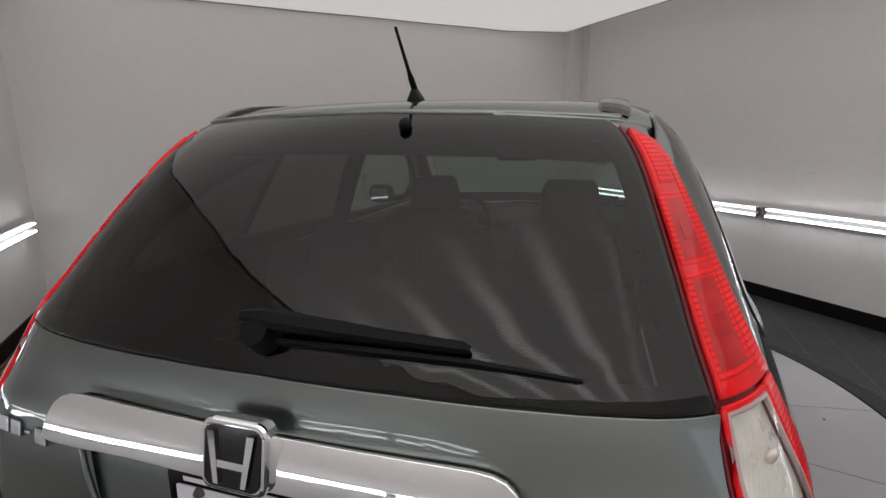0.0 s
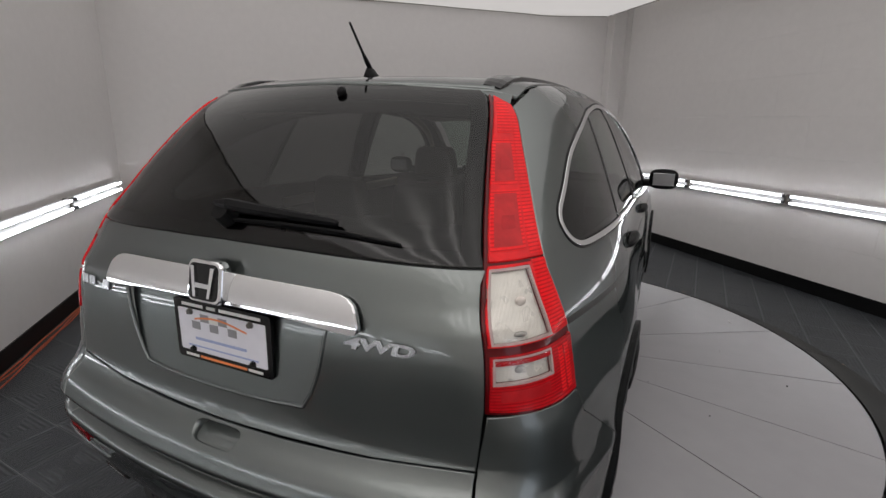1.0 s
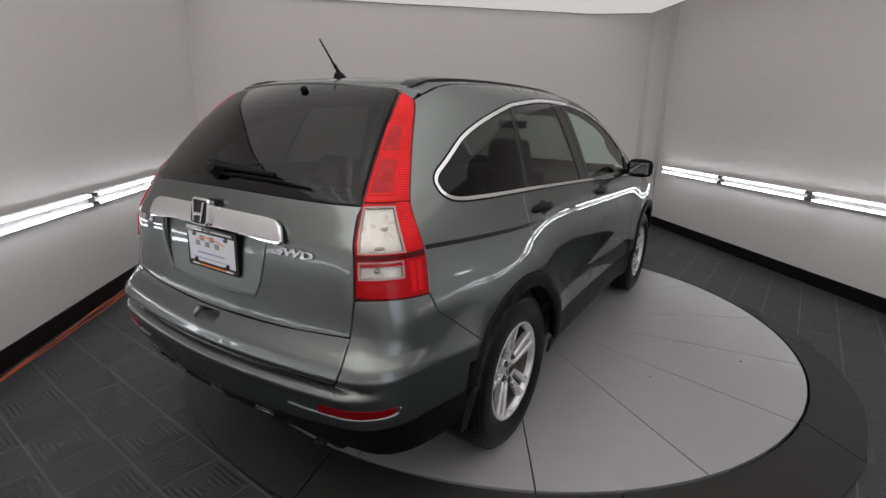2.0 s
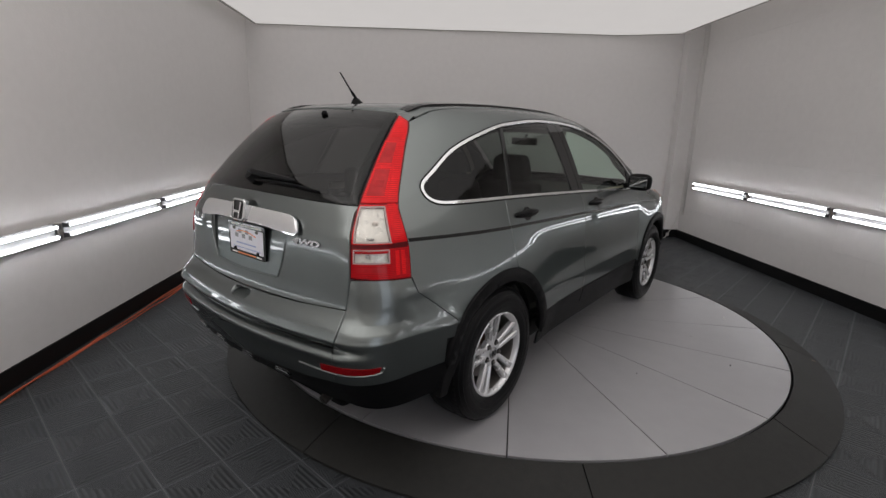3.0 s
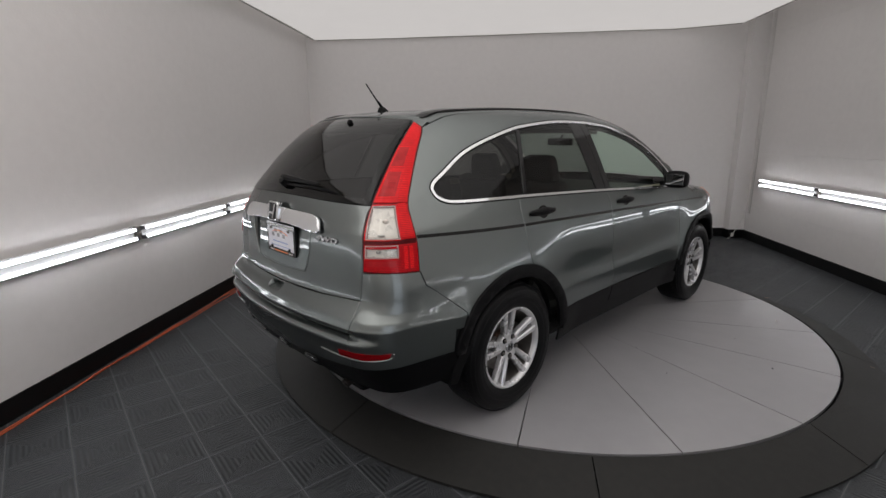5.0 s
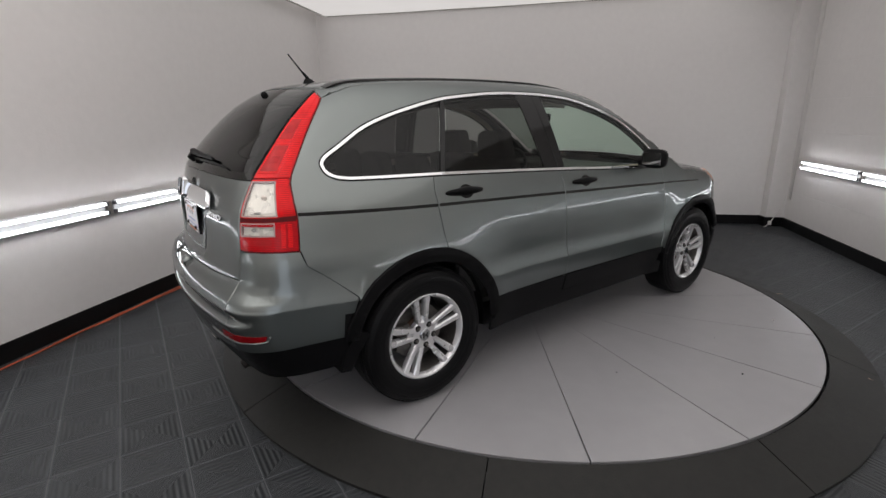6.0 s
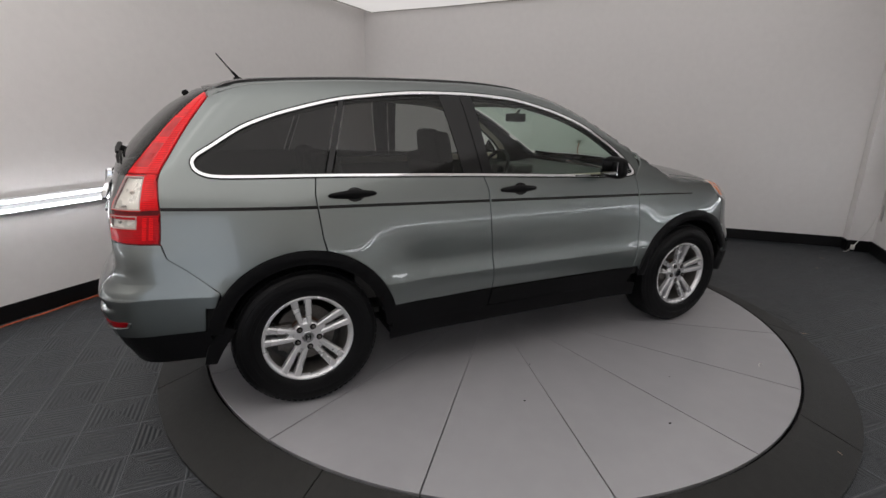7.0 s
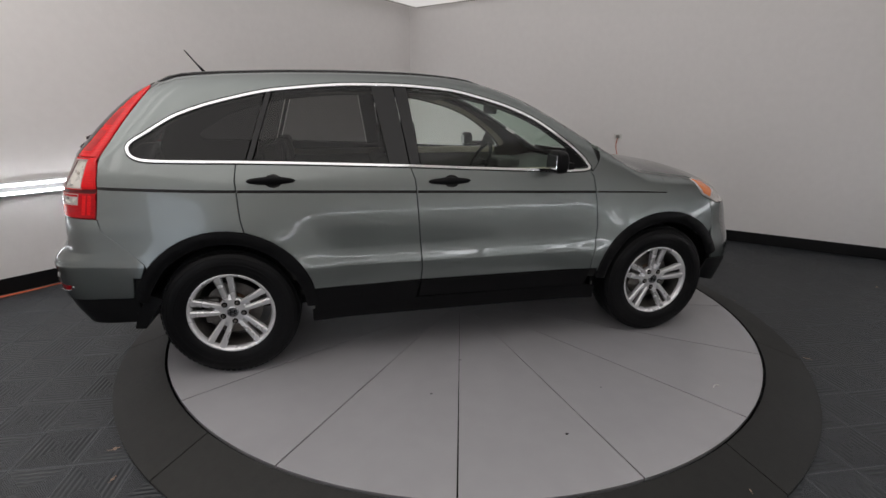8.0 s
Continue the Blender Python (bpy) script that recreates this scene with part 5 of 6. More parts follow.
# dealer plate in a black frame
PY, PZ = 0.0, 0.964
plate = new("plate_frame")
plate.parent = gate
plate["label"] = "black plate frame with a white advertising plate"
on_rear("frame", prism(rounded(0.157, 0.080, 0.010), 0.002, 0.012), BLACKG, plate, PY, PZ, 0.0)
on_rear("plate", prism(rounded(0.142, 0.056, 0.004), 0.012, 0.0135), PLATE_WHITE, plate, PY, PZ, 0.0, "white plate with grey checks and blue lines")
for i, j, c in ((0, 1, INK), (2, 1, INK), (1, 0, INK), (3, 0, INK), (-1, 0, INK), (1, 1, INKW)):
    on_rear("check", boxed(-0.066 + i * 0.030, -0.038 + i * 0.030, 0.006 + j * 0.022, 0.026 + j * 0.022, 0.0135, 0.0142), c, plate, PY, PZ)
sw = [(-0.085 + 0.17 * k / 14, 0.030 + 0.012 * math.sin(k / 14 * 3.3 + 0.2)) for k in range(15)]
on_rear("swoosh", prism([(x, y + 0.0022) for x, y in sw] + [(x, y - 0.0022) for x, y in sw[::-1]], 0.0142, 0.0148), INKO, plate, PY, PZ)
on_rear("line", boxed(-0.088, 0.080, -0.023, -0.016, 0.0135, 0.0142), INKB, plate, PY, PZ)
on_rear("line", boxed(-0.115, 0.115, -0.043, -0.039, 0.0135, 0.0142), INKB, plate, PY, PZ)
x = -0.128
for n_word in (5, 2, 9):
    L = n_word * 0.0145
    on_rear("word_bar", boxed(x, x + L, 0.063, 0.071, 0.012, 0.0126), INKW, plate, PY, PZ)
    x += L + 0.012
for x0, x1, mt in ((-0.130, -0.085, INKW), (-0.080, 0.075, INKO), (0.080, 0.125, INKW)):
    on_rear("word_bar", boxed(x0, x1, -0.073, -0.066, 0.012, 0.0126), mt, plate, PY, PZ)
for sx, sz in ((-1, 1), (1, 1), (-1, -1), (1, -1)):
    bm = bmesh.new()
    bmesh.ops.create_cone(bm, cap_ends=True, segments=12, radius1=0.009, radius2=0.006, depth=0.008, matrix=Matrix.Translation((sx * 0.098, sz * 0.050, 0.0175)))
    on_rear("screw_cap", bm, STEEL if sz > 0 else BLACKG, plate, PY, PZ)

# lettering 4WD, and plain chrome bars for the model name
fc = bpy.data.curves.new("badge_text", "FONT")
fc.body, fc.size, fc.extrude, fc.bevel_depth, fc.align_x, fc.align_y, fc.offset = "4WD", 0.048, 0.004, 0.0008, "CENTER", "CENTER", 0.0018
tmp = new("badge_text", fc)
me = bpy.data.meshes.new_from_object(tmp.evaluated_get(bpy.context.evaluated_depsgraph_get()))
bpy.data.objects.remove(tmp)
bm = bmesh.new()
bm.from_mesh(me)
bmesh.ops.transform(bm, matrix=Matrix(((1.45, 0.18, 0, 0), (0, 0.72, 0, 0), (0, 0, 1, 0.004), (0, 0, 0, 1))), verts=bm.verts)
on_rear("badge", bm, SATIN, gate, -0.433, 1.018, 0.0, "raised chrome letters 4WD")
for k, (dx, w, sl) in enumerate(((-0.075, 0.034, 0.0), (-0.034, 0.032, 0.0), (0.004, 0.016, 0.4), (0.045, 0.034, 0.0))):
    h = 0.014 if k != 2 else 0.003
    on_rear("badge_bar", boxed(dx - w / 2, dx + w / 2, -h, h, 0.0, 0.005, bevel=0.002), SATIN, gate, 0.51, 1.018, 0.0, "plain chrome badge bar")

# rear wiper
wp = new("rear_wiper")
wp.parent = gate
wp["label"] = "black rear wiper resting on the glass"
bm = bmesh.new()
bmesh.ops.create_cone(bm, cap_ends=True, segments=24, radius1=0.027, radius2=0.021, depth=0.035, matrix=Matrix.Translation((0, 0, 0.022)))
on_rear("pivot", bm, BLACKP, wp, 0.004, 1.246, 0.0, smooth=False)


def strip_on_rear(name, stations, mat, parent, label=""):
    """A bar over the glass: stations of y, z, half height, clear of the glass by, thickness."""
    bm = bmesh.new()
    rows = []
    for y, z, h, o, t in stations:
        f = rear_frame(y, z)
        rows.append([bm.verts.new(f @ Vector(q)) for q in ((0, -h, o), (0, -h, o + t * 0.6), (0, -h * 0.5, o + t), (0, h * 0.5, o + t), (0, h, o + t * 0.6), (0, h, o))])
    for a, b in zip(rows, rows[1:]):
        for i in range(6):
            bm.faces.new((a[i], a[(i + 1) % 6], b[(i + 1) % 6], b[i]))
    bm.faces.new(rows[0])
    bm.faces.new(rows[-1][::-1])
    bmesh.ops.recalc_face_normals(bm, faces=bm.faces)
    return part(name, bm, mat, parent, label)


strip_on_rear("arm", [(0.030, 1.262, 0.008, 0.03, 0.014), (-0.01, 1.262, 0.015, 0.028, 0.020), (-0.10, 1.259, 0.013, 0.022, 0.018), (-0.20, 1.254, 0.010, 0.018, 0.016), (-0.285, 1.249, 0.008, 0.016, 0.014), (-0.295, 1.248, 0.005, 0.016, 0.010)], BLACKP, wp)
strip_on_rear("blade", [(0.0, 1.242, 0.004, 0.004, 0.012), (-0.15, 1.242, 0.0055, 0.003, 0.016), (-0.30, 1.236, 0.005, 0.003, 0.015), (-0.44, 1.221, 0.003, 0.003, 0.010)], BLACKP, wp)
bm = bmesh.new()
bmesh.ops.create_uvsphere(bm, u_segments=16, v_segments=10, radius=0.014)
bmesh.ops.scale(bm, vec=(0.85, 1.3, 1.0), verts=bm.verts)
on_rear("washer_nozzle", bm, BLACKP, gate, -0.088, 1.553, 0.006, "small black washer nozzle", True)

# reflectors and skirt slots
RX0, RX1 = wrap(-2.15, -0.545), wrap(-2.03, -0.748)
panel("reflector", "round_rear", [(RX0, 0.541), (RX0 * 0.5 + RX1 * 0.5, 0.549), (RX1 + 0.006, 0.553), (RX1, 0.534), (RX1 - 0.02, 0.527), (RX0 * 0.5 + RX1 * 0.5, 0.517), (RX0, 0.512)], REFLEX, bump, "dark red bumper reflector", both=True, off=0.003, depth=0.012, gap=0)
lip_spots = spline([(RX0 - 0.11, 0.513), (RX0 - 0.04, 0.508), (RX0 + 0.06, 0.508), (RX1 - 0.03, 0.520), (RX1 + 0.006, 0.528), (RX1 + 0.014, 0.538), (RX1 + 0.016, 0.552)], 5)
lip_at, lip_out, _ = on_skin("round_rear", lip_spots)
for m in (1, -1):
    part("reflector_lip", tube([(p[0], m * p[1], p[2]) for p in lip_at + 0.001 * lip_out], [0.002] + [0.0058] * (len(lip_at) - 2) + [0.002], 10), PAINT, bump, "raised painted lip round the reflector", smooth=True)
for a in SLOTS[:4]:
    shape = [(a + 0.046 * (1 if math.cos(t) > 0 else -1) * abs(math.cos(t)) ** 0.6, 0.392 + 0.012 * a * a + 0.0105 * math.sin(t)) for t in np.linspace(0, 2 * math.pi, 24, endpoint=False)]
    panel("insert_rim", "round_rear", inset(shape, -0.007), BLACKG, bump, "black rim of the metal insert", off=0.003, depth=0.012, gap=0)
    panel("skirt_insert", "round_rear", shape, SATIN, bump, "satin metal insert in the skirt", off=0.006, depth=0.008, gap=0)

# ---------------- flank details ----------------


def handle(cx, cz, owner, mirror):
    pts = on_skin("side", [(cx + d, cz) for d in np.linspace(-0.122, 0.122, 25)])
    bm = bmesh.new()
    rows = []
    for k, (p, n) in enumerate(zip(pts[0], pts[1])):
        t = k / 12 - 1
        e = math.sqrt(max(1 - t * t, 0))
        h = 0.003 + 0.0165 * e + 0.005 * math.exp(-((t - 0.05) / 0.3) ** 2)
        o = 0.004 + 0.030 * e
        row = []
        for c, q in ((-1, 0.0), (-0.9, 0.7), (-0.3, 1.0), (0.3, 1.0), (0.9, 0.7), (1, 0.0)):
            v = p + n * (o * q) + np.array([0, 0, h * c])
            row.append(bm.verts.new((v[0], -v[1] if mirror else v[1], v[2])))
        rows.append(row)
    for a, b in zip(rows, rows[1:]):
        for i in range(5):
            bm.faces.new((a[i], a[i + 1], b[i + 1], b[i]))
    bmesh.ops.recalc_face_normals(bm, faces=bm.faces)
    part("handle", bm, BLACKP, owner, "black pull handle", smooth=True)


for m in (0, 1):
    for (cx, cz), owner in (((-1.048, 1.074), doors_r[m]), ((-0.090, 1.050), doors_f[m])):
        handle(cx, cz, owner, m == 1)
        # a flat black oval stands for the shaded cup behind the handle
        me = skin_mesh("handle_cup", "side", [(cx + 0.012 + 0.044 * math.cos(2 * math.pi * k / 28), cz + 0.033 * math.sin(2 * math.pi * k / 28)) for k in range(28)], off=0.0015, depth=0.004, mirror=m == 1, step=0.03, gap=0)
        me.materials.append(BLACKG)
        ob = new("handle_cup", me)
        ob.parent = owner
# dark line along the flank below the handles
for nm, x0, x1, owner in (("side_strip", -1.885, -1.224, (car, car)), ("side_strip", -1.216, -0.284, doors_r), ("side_strip", -0.272, 0.818, doors_f), ("side_strip", 0.830, 1.30, (car, car))):
    def zc(x):
        return 1.045 - 0.0305 * (x + 1.862) + (0.0 if x < 0 else 0.0)
    xs = np.linspace(x0, x1, 12)
    # on the wing the thinner line is a crease's shade, put on as black
    w = 0.0065 if x0 < 0.8 else 0.004
    panel(nm, "side", [(x, zc(x) - w) for x in xs] + [(x, zc(x) + w * (1 if x < 1.2 else 0.4)) for x in xs[::-1]], BLACKG, owner, "thin dark flank line", both=True, off=0.0012, depth=0.003, gap=0)

# door mirrors
for s in (-1, 1):
    mir = new("door_mirror")
    mir.parent = doors_f[0 if s < 0 else 1]
    mir["label"] = "black door mirror"
    bm = bmesh.new()
    bmesh.ops.create_uvsphere(bm, u_segments=28, v_segments=16, radius=1)
    for v in bm.verts:
        x, y, z = v.co
        k = lambda c: math.copysign(abs(c) ** 0.62, c)  # noqa: E731
        v.co = Vector((0.510 + (0.046 if x > 0 else 0.03) * k(x), s * (0.965 + 0.088 * k(y)), 1.158 + 0.064 * k(z)))
    part("housing", bm, BLACKP, mir, smooth=True)
    part("glass", boxed(0.473, 0.479, s * 0.965 - 0.064, s * 0.965 + 0.064, 1.118, 1.198, bevel=0.002), MIRROR, mir, "mirror glass")
    part("arm", boxed(0.515, 0.64, min(s * 0.84, s * 0.93), max(s * 0.84, s * 0.93), 1.105, 1.145, bevel=0.012), BLACKP, mir)
panel("mirror_corner", "side", [(0.60, 1.105), (0.735, 1.105), (0.755, 1.118), (0.715, 1.170), (0.645, 1.235)], BLACKP, doors_f, "black triangle behind the mirror", both=True, off=-0.001, depth=0.008)

# front end
HF = [(1.163, 1.018), (1.08, 1.016), (0.99, 1.002), (0.80, 0.965), (0.62, 0.93), (0.60, 0.84), (0.75, 0.835), (0.95, 0.852), (1.048, 0.888), (1.120, 0.920)]
heads = panel("headlight", "round_front", HF, CLEAR, car, "clear headlight with amber corner", both=True, off=0.003)
panel("turn_signal", "round_front", [(1.155, 1.012), (1.08, 1.010), (1.0, 0.995), (1.005, 0.93), (1.045, 0.896), (1.115, 0.925)], AMBER, heads, "amber corner lens", both=True, off=0.006)
fb = new("front_bumper")
fb.parent = car
fb["label"] = "painted front bumper with black lower lip"
wing_edge, _, _ = on_skin("side", [(1.652, 0.886), (1.70, 0.80), (1.715, 0.70), (1.715, 0.65)])
edge_w = [(wrap(q[0], q[1], FRONT_PIVOT) - 0.002, float(q[2])) for q in wing_edge]
panel("skin", "round_front", [(-a, b) for a, b in edge_w[::-1]] + [(-0.95, 0.849), (-0.75, 0.832), (-0.60, 0.837), (-0.5, 0.80), (0.5, 0.80), (0.60, 0.837), (0.75, 0.832), (0.95, 0.849)] + edge_w + [(1.02, 0.49), (0.8, 0.46), (0, 0.44), (-0.8, 0.46), (-1.02, 0.49)], PAINT, fb, step=0.06)
panel("lip", "round_front", [(-1.05, 0.487), (-0.8, 0.457), (0, 0.437), (0.8, 0.457), (1.05, 0.487), (1.10, 0.36), (0.8, 0.27), (0, 0.25), (-0.8, 0.27), (-1.10, 0.36)], BLACKP, fb, "black lower lip", step=0.07)
panel("grille", "round_front", [(-0.5, 0.803), (-0.6, 0.838), (-0.62, 0.93), (-0.3, 0.955), (0.3, 0.955), (0.62, 0.93), (0.6, 0.838), (0.5, 0.803)], BLACKG, fb, "black grille", step=0.07)
panel("cowl", "top", [(1.065, -0.66), (1.14, -0.4), (1.165, 0), (1.14, 0.4), (1.065, 0.66), (1.10, 0.66), (1.165, 0.4), (1.19, 0), (1.165, -0.4), (1.10, -0.66)], BLACKP, car, "black cowl below the windscreen", off=-0.006, step=0.08)
panel("headliner", "top", [(-1.62, -0.50), (0.12, -0.53), (0.16, 0), (0.12, 0.53), (-1.62, 0.50)], TRIMLIGHT, car, "light headliner", off=-0.075, depth=0.03, step=0.12)
panel("rear_header", "rear", [(-0.47, 1.548), (-0.28, 1.560), (0.0, 1.566), (0.28, 1.560), (0.47, 1.548), (0.50, 1.512), (0.28, 1.522), (0.0, 1.526), (-0.28, 1.522), (-0.50, 1.512)], TRIMGREY, gate, "dark inner header of the tailgate", off=-0.022, depth=0.01, step=0.06)


# ---------------- cabin ----------------
def seat(x, y, name="front_seat", width=0.48, high=1.06):
    s = new(name)
    s.parent = car
    s["label"] = "dark cloth seat"
    part("cushion", boxed(x - 0.20, x + 0.30, y - width / 2, y + width / 2, 0.42, 0.60, bevel=0.05, seg=3), CLOTH, s, smooth=True)
    bm = boxed(-0.06, 0.06, -width / 2, width / 2, 0, high - 0.50, bevel=0.05, seg=3, m=None)
    bmesh.ops.transform(bm, matrix=pose(x - 0.20, y, 0.55, 0, -14, 0), verts=bm.verts)
    part("backrest", bm, CLOTH, s, smooth=True)
    for dy in ((-0.0,) if width < 0.6 else (-0.42, 0.0, 0.42)):
        bm = boxed(-0.05, 0.05, -0.14, 0.14, -0.10, 0.09, bevel=0.046, seg=4)
        for v in bm.verts:
            v.co.y *= 1.0 - 0.22 * max(v.co.z, 0) / 0.09
        bmesh.ops.transform(bm, matrix=pose(x - 0.20 - 0.14 * (high - 0.4), y + dy, high + 0.12, 0, -8, 0), verts=bm.verts)
        part("headrest", bm, CLOTH, s, smooth=True)
        for q in (-0.05, 0.05):
            part("post", tube([(x - 0.19 - 0.14 * (high - 0.4), y + dy + q, high - 0.06), (x - 0.20 - 0.14 * (high - 0.4), y + dy + q, high + 0.06)], 0.006, 8), SATIN, s)
    return s


seat(-0.08, -0.36, high=1.14)
seat(0.16, 0.36, high=1.13)
seat(-0.78, 0.0, "rear_bench", 1.22, 1.02)
bm = bmesh.new()
rows = []
for x, z in ((0.62, 0.70), (0.66, 0.92), (0.74, 0.985), (0.86, 1.01), (1.00, 1.03), (1.10, 1.05), (1.10, 0.60), (0.70, 0.60)):
    rows.append([bm.verts.new((x - 0.03 * abs(y), y, z)) for y in (-0.76, -0.4, 0, 0.4, 0.76)])
for a, b in zip(rows, rows[1:] + rows[:1]):
    for i in range(4):
        bm.faces.new((a[i], a[i + 1], b[i + 1], b[i]))
bmesh.ops.recalc_face_normals(bm, faces=bm.faces)
part("dashboard", bm, TRIMGREY, car, "grey dashboard", smooth=False)
sw = new("steering_wheel")
sw.parent = car
sw["label"] = "dark steering wheel"
bm = bmesh.new()
ringp = [(0.185 * math.cos(2 * math.pi * k / 40), 0.185 * math.sin(2 * math.pi * k / 40), 0) for k in range(41)]
bm = tube(ringp, 0.016, 8)
bmesh.ops.transform(bm, matrix=pose(0.45, 0.36, 0.99, 0, -64, 0), verts=bm.verts)
part("rim", bm, BLACKP, sw, smooth=True)
bm = boxed(-0.06, 0.06, -0.08, 0.08, -0.03, 0.02, bevel=0.02)
bmesh.ops.transform(bm, matrix=pose(0.46, 0.36, 0.985, 0, -64, 0), verts=bm.verts)
part("boss", bm, BLACKP, sw)
for s in (-1, 1):
    bm = boxed(-0.015, 0.015, min(s * 0.07, s * 0.18), max(s * 0.07, s * 0.18), -0.008, 0.008, bevel=0.004)
    bmesh.ops.transform(bm, matrix=pose(0.455, 0.36, 0.987, 0, -64, 0), verts=bm.verts)
    part("spoke", bm, BLACKP, sw)
part("interior_mirror", boxed(0.40, 0.43, -0.12, 0.12, 1.40, 1.46, bevel=0.014), BLACKP, car, "black interior mirror")
part("mirror_stalk", tube([(0.42, 0, 1.45), (0.45, 0, 1.485)], 0.01, 8), BLACKP, car)
for s in (-1, 1):
    part("door_trim", boxed(-1.05, 0.74, s * 0.80 - 0.02, s * 0.80 + 0.02, 0.5, 1.06, bevel=0.015), TRIMGREY, car, "grey inner door trim")
cover = [q for q in DLO_TOP if q[0] > -0.25]
panel("pillar_cover", "side", cover + [(x + 0.030, z + 0.034) for x, z in cover[::-1]], TRIMTAN, car, "tan inner pillar cover", both=True, off=-0.045, depth=0.004, step=0.06, gap=0)
for s in (-1, 1):
    part("door_cap", boxed(-1.05, 0.72, s * 0.775 - 0.018, s * 0.775 + 0.018, 1.055, 1.105, bevel=0.012), TRIMTAN, car, "tan inner door cap")
    part("armrest", boxed(-0.25, 0.40, s * 0.735 - 0.03, s * 0.735 + 0.03, 0.80, 0.86, bevel=0.02), BLACKP, car, "black armrest")
for y in (-0.62, -0.12, 0.12, 0.62):
    part("air_vent", boxed(0.655, 0.70, y - 0.055, y + 0.055, 0.90, 0.965, bevel=0.012), BLACKG, car, "black air vent")
part("instrument_hood", boxed(0.56, 0.76, 0.22, 0.50, 0.975, 1.055, bevel=0.035, seg=3), TRIMGREY, car, "dark instrument hood")
part("cabin_floor", boxed(-1.95, 1.1, -0.78, 0.78, 0.40, 0.43), TRIMGREY, car, "dark cabin carpet")
part("load_cover", boxed(-1.85, -1.10, -0.62, 0.62, 0.44, 0.80, bevel=0.03), CLOTH, car, "dark load floor")

# ---------------- floor tiles (last: many pieces) ----------------
STEP = 0.267
TILE_P, TILE_Q = -0.181, 2.368
TILE_TURN = ROOM_TURN + 45


def tile_material():
    """Dark moulded tile: nested square ribs round each tile's middle, shade varied from tile to tile."""
    m = material("garage_tile", (0.029, 0.032, 0.0355), 0.5, spec=0.4, grain=60, vary=0.25, stain=1.5)
    nt = m.node_tree
    co = nt.nodes.new("ShaderNodeTexCoord")
    sep = nt.nodes.new("ShaderNodeSeparateXYZ")
    nt.links.new(co.outputs["Object"], sep.inputs[0])

    def math_node(op, a, b=None):
        n = nt.nodes.new("ShaderNodeMath")
        n.operation = op
        for k, v in enumerate((a, b)):
            if v is None:
                continue
            if isinstance(v, float):
                n.inputs[k].default_value = v
            else:
                nt.links.new(v, n.inputs[k])
        return n.outputs[0]

    def saw(v):
        return math_node("ABSOLUTE", math_node("SUBTRACT", math_node("FRACT", math_node("ADD", math_node("DIVIDE", v, STEP), 50.5)), 0.5))

    def cell(v):
        return math_node("FLOOR", math_node("ADD", math_node("DIVIDE", v, STEP), 50.5))

    # every other tile lies a quarter turn round
    odd = math_node("MODULO", math_node("ADD", cell(sep.outputs[0]), cell(sep.outputs[1])), 2.0)
    even = math_node("SUBTRACT", 1.0, odd)
    sx, sy = saw(sep.outputs[0]), saw(sep.outputs[1])
    ax = math_node("ADD", math_node("MULTIPLY", sx, even), math_node("MULTIPLY", sy, odd))
    ay = math_node("ADD", math_node("MULTIPLY", sy, even), math_node("MULTIPLY", sx, odd))
    far = math_node("MAXIMUM", ax, ay)
    # broad ribs in two of the four triangles, a fine mesh in the other two
    broad = math_node("SINE", math_node("MULTIPLY", ax, 2 * math.pi * 11))
    mesh = math_node("MULTIPLY", math_node("SINE", math_node("MULTIPLY", ax, 2 * math.pi * 28)), math_node("SINE", math_node("MULTIPLY", ay, 2 * math.pi * 28)))
    pick = math_node("GREATER_THAN", ax, ay)
    rest_of = math_node("SUBTRACT", 1.0, pick)
    inner = math_node("LESS_THAN", far, 0.472)
    rib = math_node("MULTIPLY", math_node("ADD", math_node("MULTIPLY", broad, pick), math_node("MULTIPLY", mesh, rest_of)), inner)
    b = nt.nodes["Principled BSDF"]
    tone = nt.nodes.new("ShaderNodeMix")
    tone.data_type, tone.blend_type = "RGBA", "MULTIPLY"
    tone.inputs["Factor"].default_value = 1.0
    old = b.inputs["Base Color"].links[0].from_socket
    nt.links.new(old, tone.inputs["A"])
    # ribs lighter and grooves darker: some of their shading is put into the colour
    lift = math_node("ADD", math_node("MULTIPLY", rib, 0.17), 1.0)
    edge = math_node("MULTIPLY", math_node("SUBTRACT", 1.0, inner), 0.85)
    info = nt.nodes.new("ShaderNodeObjectInfo")
    vary = math_node("ADD", math_node("MULTIPLY", info.outputs["Random"], 0.20), 0.95)
    grey = nt.nodes.new("ShaderNodeCombineColor")
    level = math_node("MULTIPLY", math_node("ADD", lift, edge), vary)
    for k in range(3):
        nt.links.new(level, grey.inputs[k])
    nt.links.new(grey.outputs[0], tone.inputs["B"])
    nt.links.new(tone.outputs["Result"], b.inputs["Base Color"])
    bp = nt.nodes.new("ShaderNodeBump")
    bp.inputs["Strength"].default_value, bp.inputs["Distance"].default_value = 0.5, 0.003
    nt.links.new(rib, bp.inputs["Height"])
    nt.links.new(bp.outputs[0], nt.nodes["Principled BSDF"].inputs["Normal"])
    return m


TILE_A = tile_material()


def tile_mesh():
    bm = boxed(-STEP / 2 + 0.002, STEP / 2 - 0.002, -STEP / 2 + 0.002, STEP / 2 - 0.002, -0.0028, 0.0, bevel=0.001, seg=1)
    me = bpy.data.meshes.new("tile")
    bm.to_mesh(me)
    bm.free()
    me.materials.append(TILE_A)
    return me


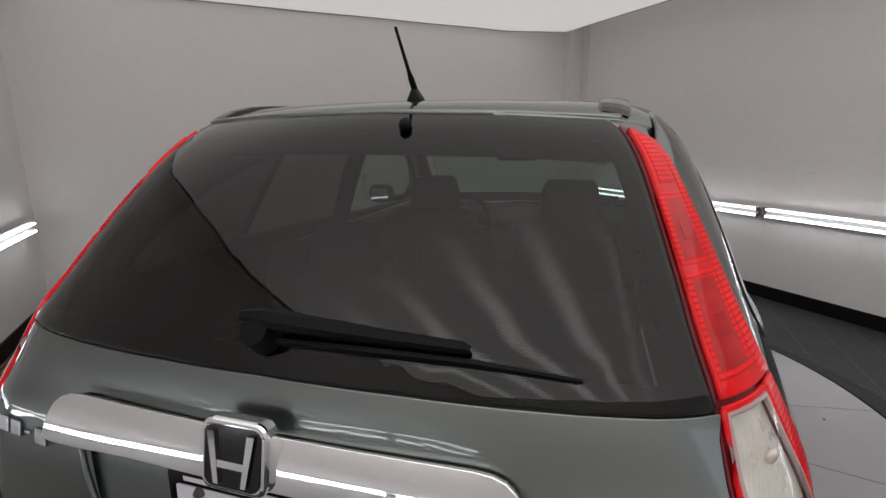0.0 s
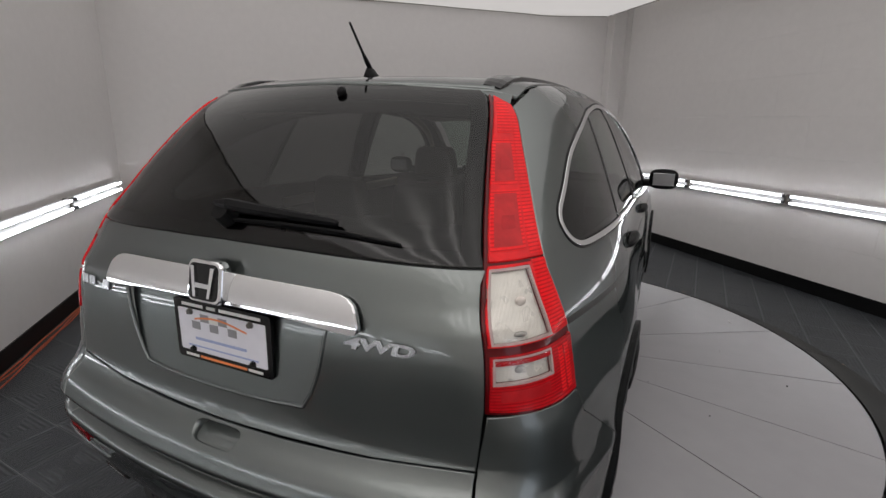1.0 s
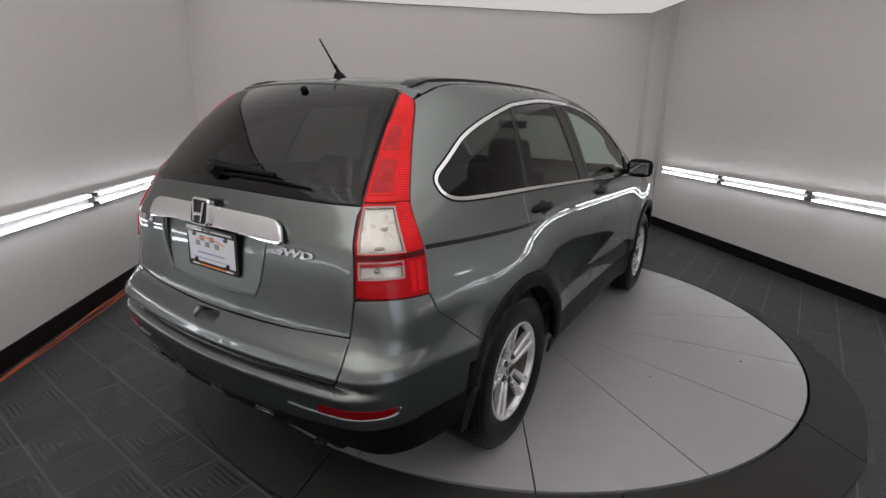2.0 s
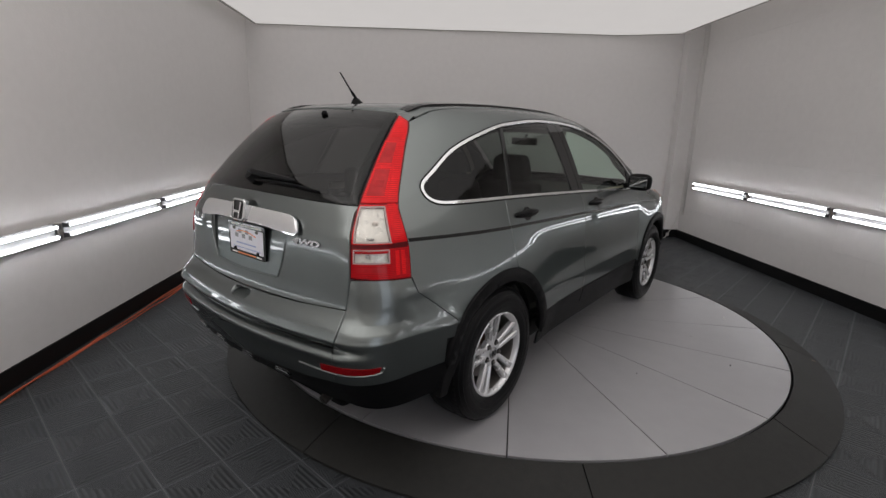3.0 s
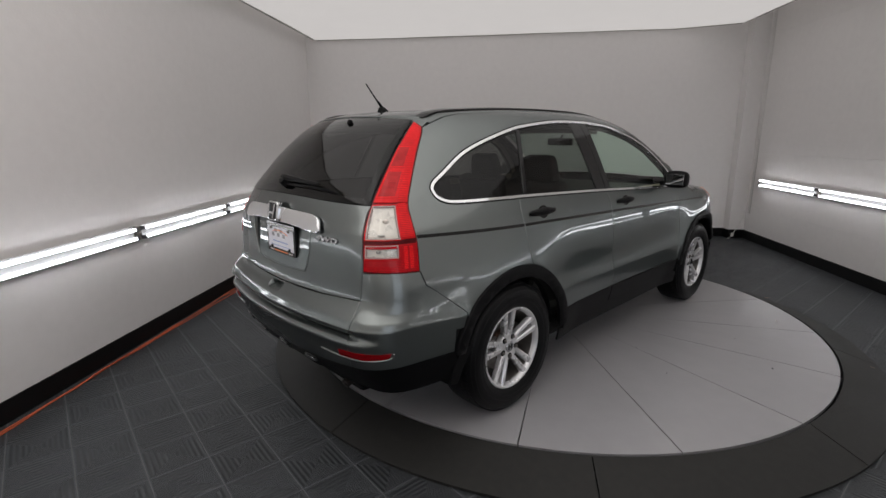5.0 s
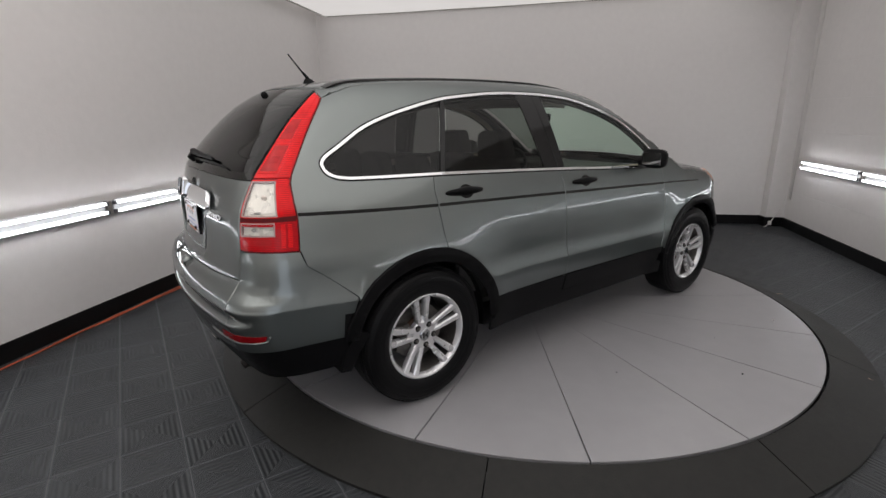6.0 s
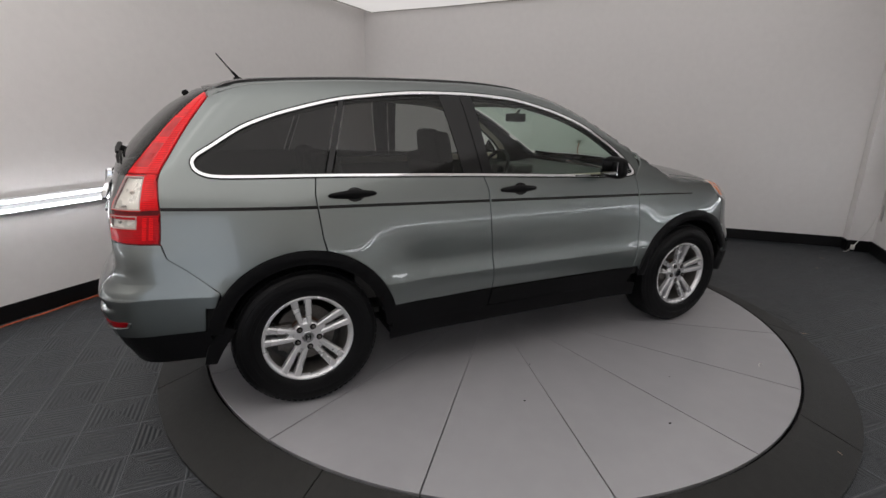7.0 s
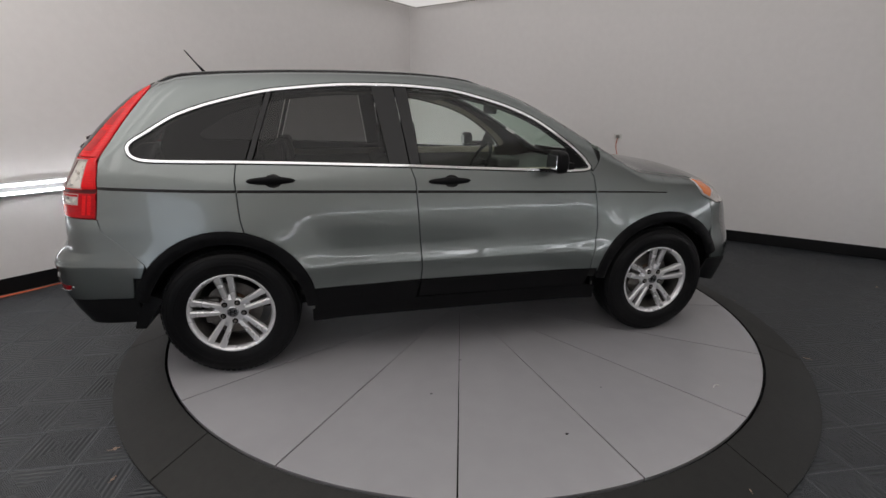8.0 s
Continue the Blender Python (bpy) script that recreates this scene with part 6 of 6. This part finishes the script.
tile_me = tile_mesh()
floor_ob = bpy.data.objects["floor"]
ux, uy = math.cos(math.radians(ROOM_TURN)), math.sin(math.radians(ROOM_TURN))
px, py = math.cos(math.radians(TILE_TURN)), math.sin(math.radians(TILE_TURN))
near, far = [], []
for i in range(-40, 41):
    for j in range(-40, 41):
        p, q = TILE_P + (i + 0.5) * STEP, TILE_Q + (j + 0.5) * STEP
        x, y = p * px - q * py, p * py + q * px
        u, v = x * ux + y * uy, -x * uy + y * ux
        if not (U0 - 0.12 < u < north_u(v) + 0.12 and V0 - 0.12 < v < V1 + 0.12):
            continue
        r = math.hypot(x - CENTRE[0], y - CENTRE[1])
        if r < 1.95:
            continue
        inside = U0 + 0.2 < u < north_u(v) - 0.2 and V0 + 0.2 < v < V1 - 0.2
        (near if inside and u < 1.2 and r > 2.42 and -3.6 < u and v > -2.6 and not (u < -2.9 and v < -1.2) else far).append((x, y, u, v, (i + j) % 2))
near.sort(key=lambda t: (t[2] + 1.5) ** 2 + (t[3] - 1.2) ** 2)
far += near[300:]
near = near[:300]
inv = floor_ob.matrix_basis.inverted()
for x, y, _, _, odd in near:
    t = new("tile", tile_me)
    t.parent = floor_ob
    t.matrix_basis = inv @ pose(x, y, FLOOR_Z, 0, 0, TILE_TURN + 90 * odd)
verts, faces = [], []
src = [v.co.copy() for v in tile_me.vertices]
p0, q0 = TILE_P + 0.5 * STEP, TILE_Q + 0.5 * STEP
for x, y, *_ in far:
    p, q = x * px + y * py - p0, -x * py + y * px - q0
    k = len(verts)
    verts += [(c.x + p, c.y + q, c.z) for c in src]
    faces += [[k + i for i in f.vertices] for f in tile_me.polygons]
me = bpy.data.meshes.new("tiles_far")
me.from_pydata(verts, [], faces)
me.materials.append(TILE_A)
rest = new("tiles", me)
rest.parent = floor_ob
rest.matrix_basis = inv @ pose(p0 * px - q0 * py, p0 * py + q0 * px, FLOOR_Z, 0, 0, TILE_TURN)
tagged(rest, "dark garage tiles by the walls", kind="stuff")


# ---------------- dry leaves and scraps ----------------
def dry_leaf(x, y, z, size, turn, lobes, seed):
    """A small curled leaf with pointed lobes."""
    rng = random.Random(seed)
    ob = thing("dry_leaf", "small curled tan dry leaf on the floor", "leaf", at=(x, y, z), turn=turn, group="dry leaves on the floor")
    bm = bmesh.new()
    n = lobes * 6
    mid = bm.verts.new((0, 0, 0.004))
    ring = []
    for k in range(n):
        a = 2 * math.pi * k / n
        r = size * (0.45 + 0.55 * abs(math.cos(lobes * a / 2)) ** 1.6) * rng.uniform(0.8, 1.1)
        ring.append(bm.verts.new((r * math.cos(a), 0.55 * r * math.sin(a), 0.002 + 6.0 * (0.55 * r * math.sin(a)) ** 2 + rng.uniform(0, 0.003))))
    for k in range(n):
        bm.faces.new((mid, ring[k], ring[(k + 1) % n]))
    bmesh.ops.solidify(bm, geom=list(bm.faces), thickness=0.0006)
    part("blade", bm, LEAF, ob)
    part("stem", tube([(-0.4 * size, 0, 0.003), (-1.0 * size, 0.1 * size, 0.002), (-1.4 * size, 0.3 * size, 0.004)], 0.0008, 5), LEAF, ob)
    return ob


dry_leaf(-1.80, -1.31, FLOOR_Z, 0.024, 20, 4, 1)
dry_leaf(-1.73, -1.52, FLOOR_Z, 0.018, 75, 3, 2)
dry_leaf(2.20, -1.30, FLOOR_Z, 0.022, 140, 2, 3)
dry_leaf(-0.862, -1.975, -0.050, 0.022, 10, 3, 4)
dry_leaf(2.50, -0.38, FLOOR_Z, 0.014, 60, 2, 5)
dry_leaf(4.48, -0.17, FLOOR_Z, 0.026, 110, 2, 6)
dry_leaf(4.04, -0.37, FLOOR_Z, 0.022, 35, 3, 7)
dry_leaf(0.86, -2.22, -0.042, 0.012, 80, 2, 8)


def crumb(x, y, size, seed):
    """A dark crumb of dirt."""
    rng = random.Random(seed)
    bm = bmesh.new()
    bmesh.ops.create_icosphere(bm, subdivisions=1, radius=1.0)
    for v in bm.verts:
        k = rng.uniform(0.7, 1.2)
        v.co = Vector((x + v.co.x * size * k, y + v.co.y * size * 0.6 * k, max(size * 0.35 * (1 + v.co.z), 0.0)))
    tagged(link_mesh("dirt_crumb", bm, DARKMETAL), "tiny dark crumb of dirt on the turntable", "dirt", group="crumbs on the turntable")


for k, (x, y, size) in enumerate(((-0.29, -1.33, 0.007), (0.26, -1.78, 0.010), (0.62, -1.46, 0.005), (-0.05, -1.02, 0.006))):
    crumb(x, y, size, k)
scrap = thing("paper_scrap", "tiny curled white paper scrap on the turntable", "scrap", at=(1.237, -1.586, 0.0), turn=30)
part("strip", tube(spline([(-0.025, 0, 0.002), (0.0, 0.006, 0.004), (0.018, 0.0, 0.006), (0.022, -0.012, 0.003)], 4), 0.0025, 6), WHITE_CORD, scrap)
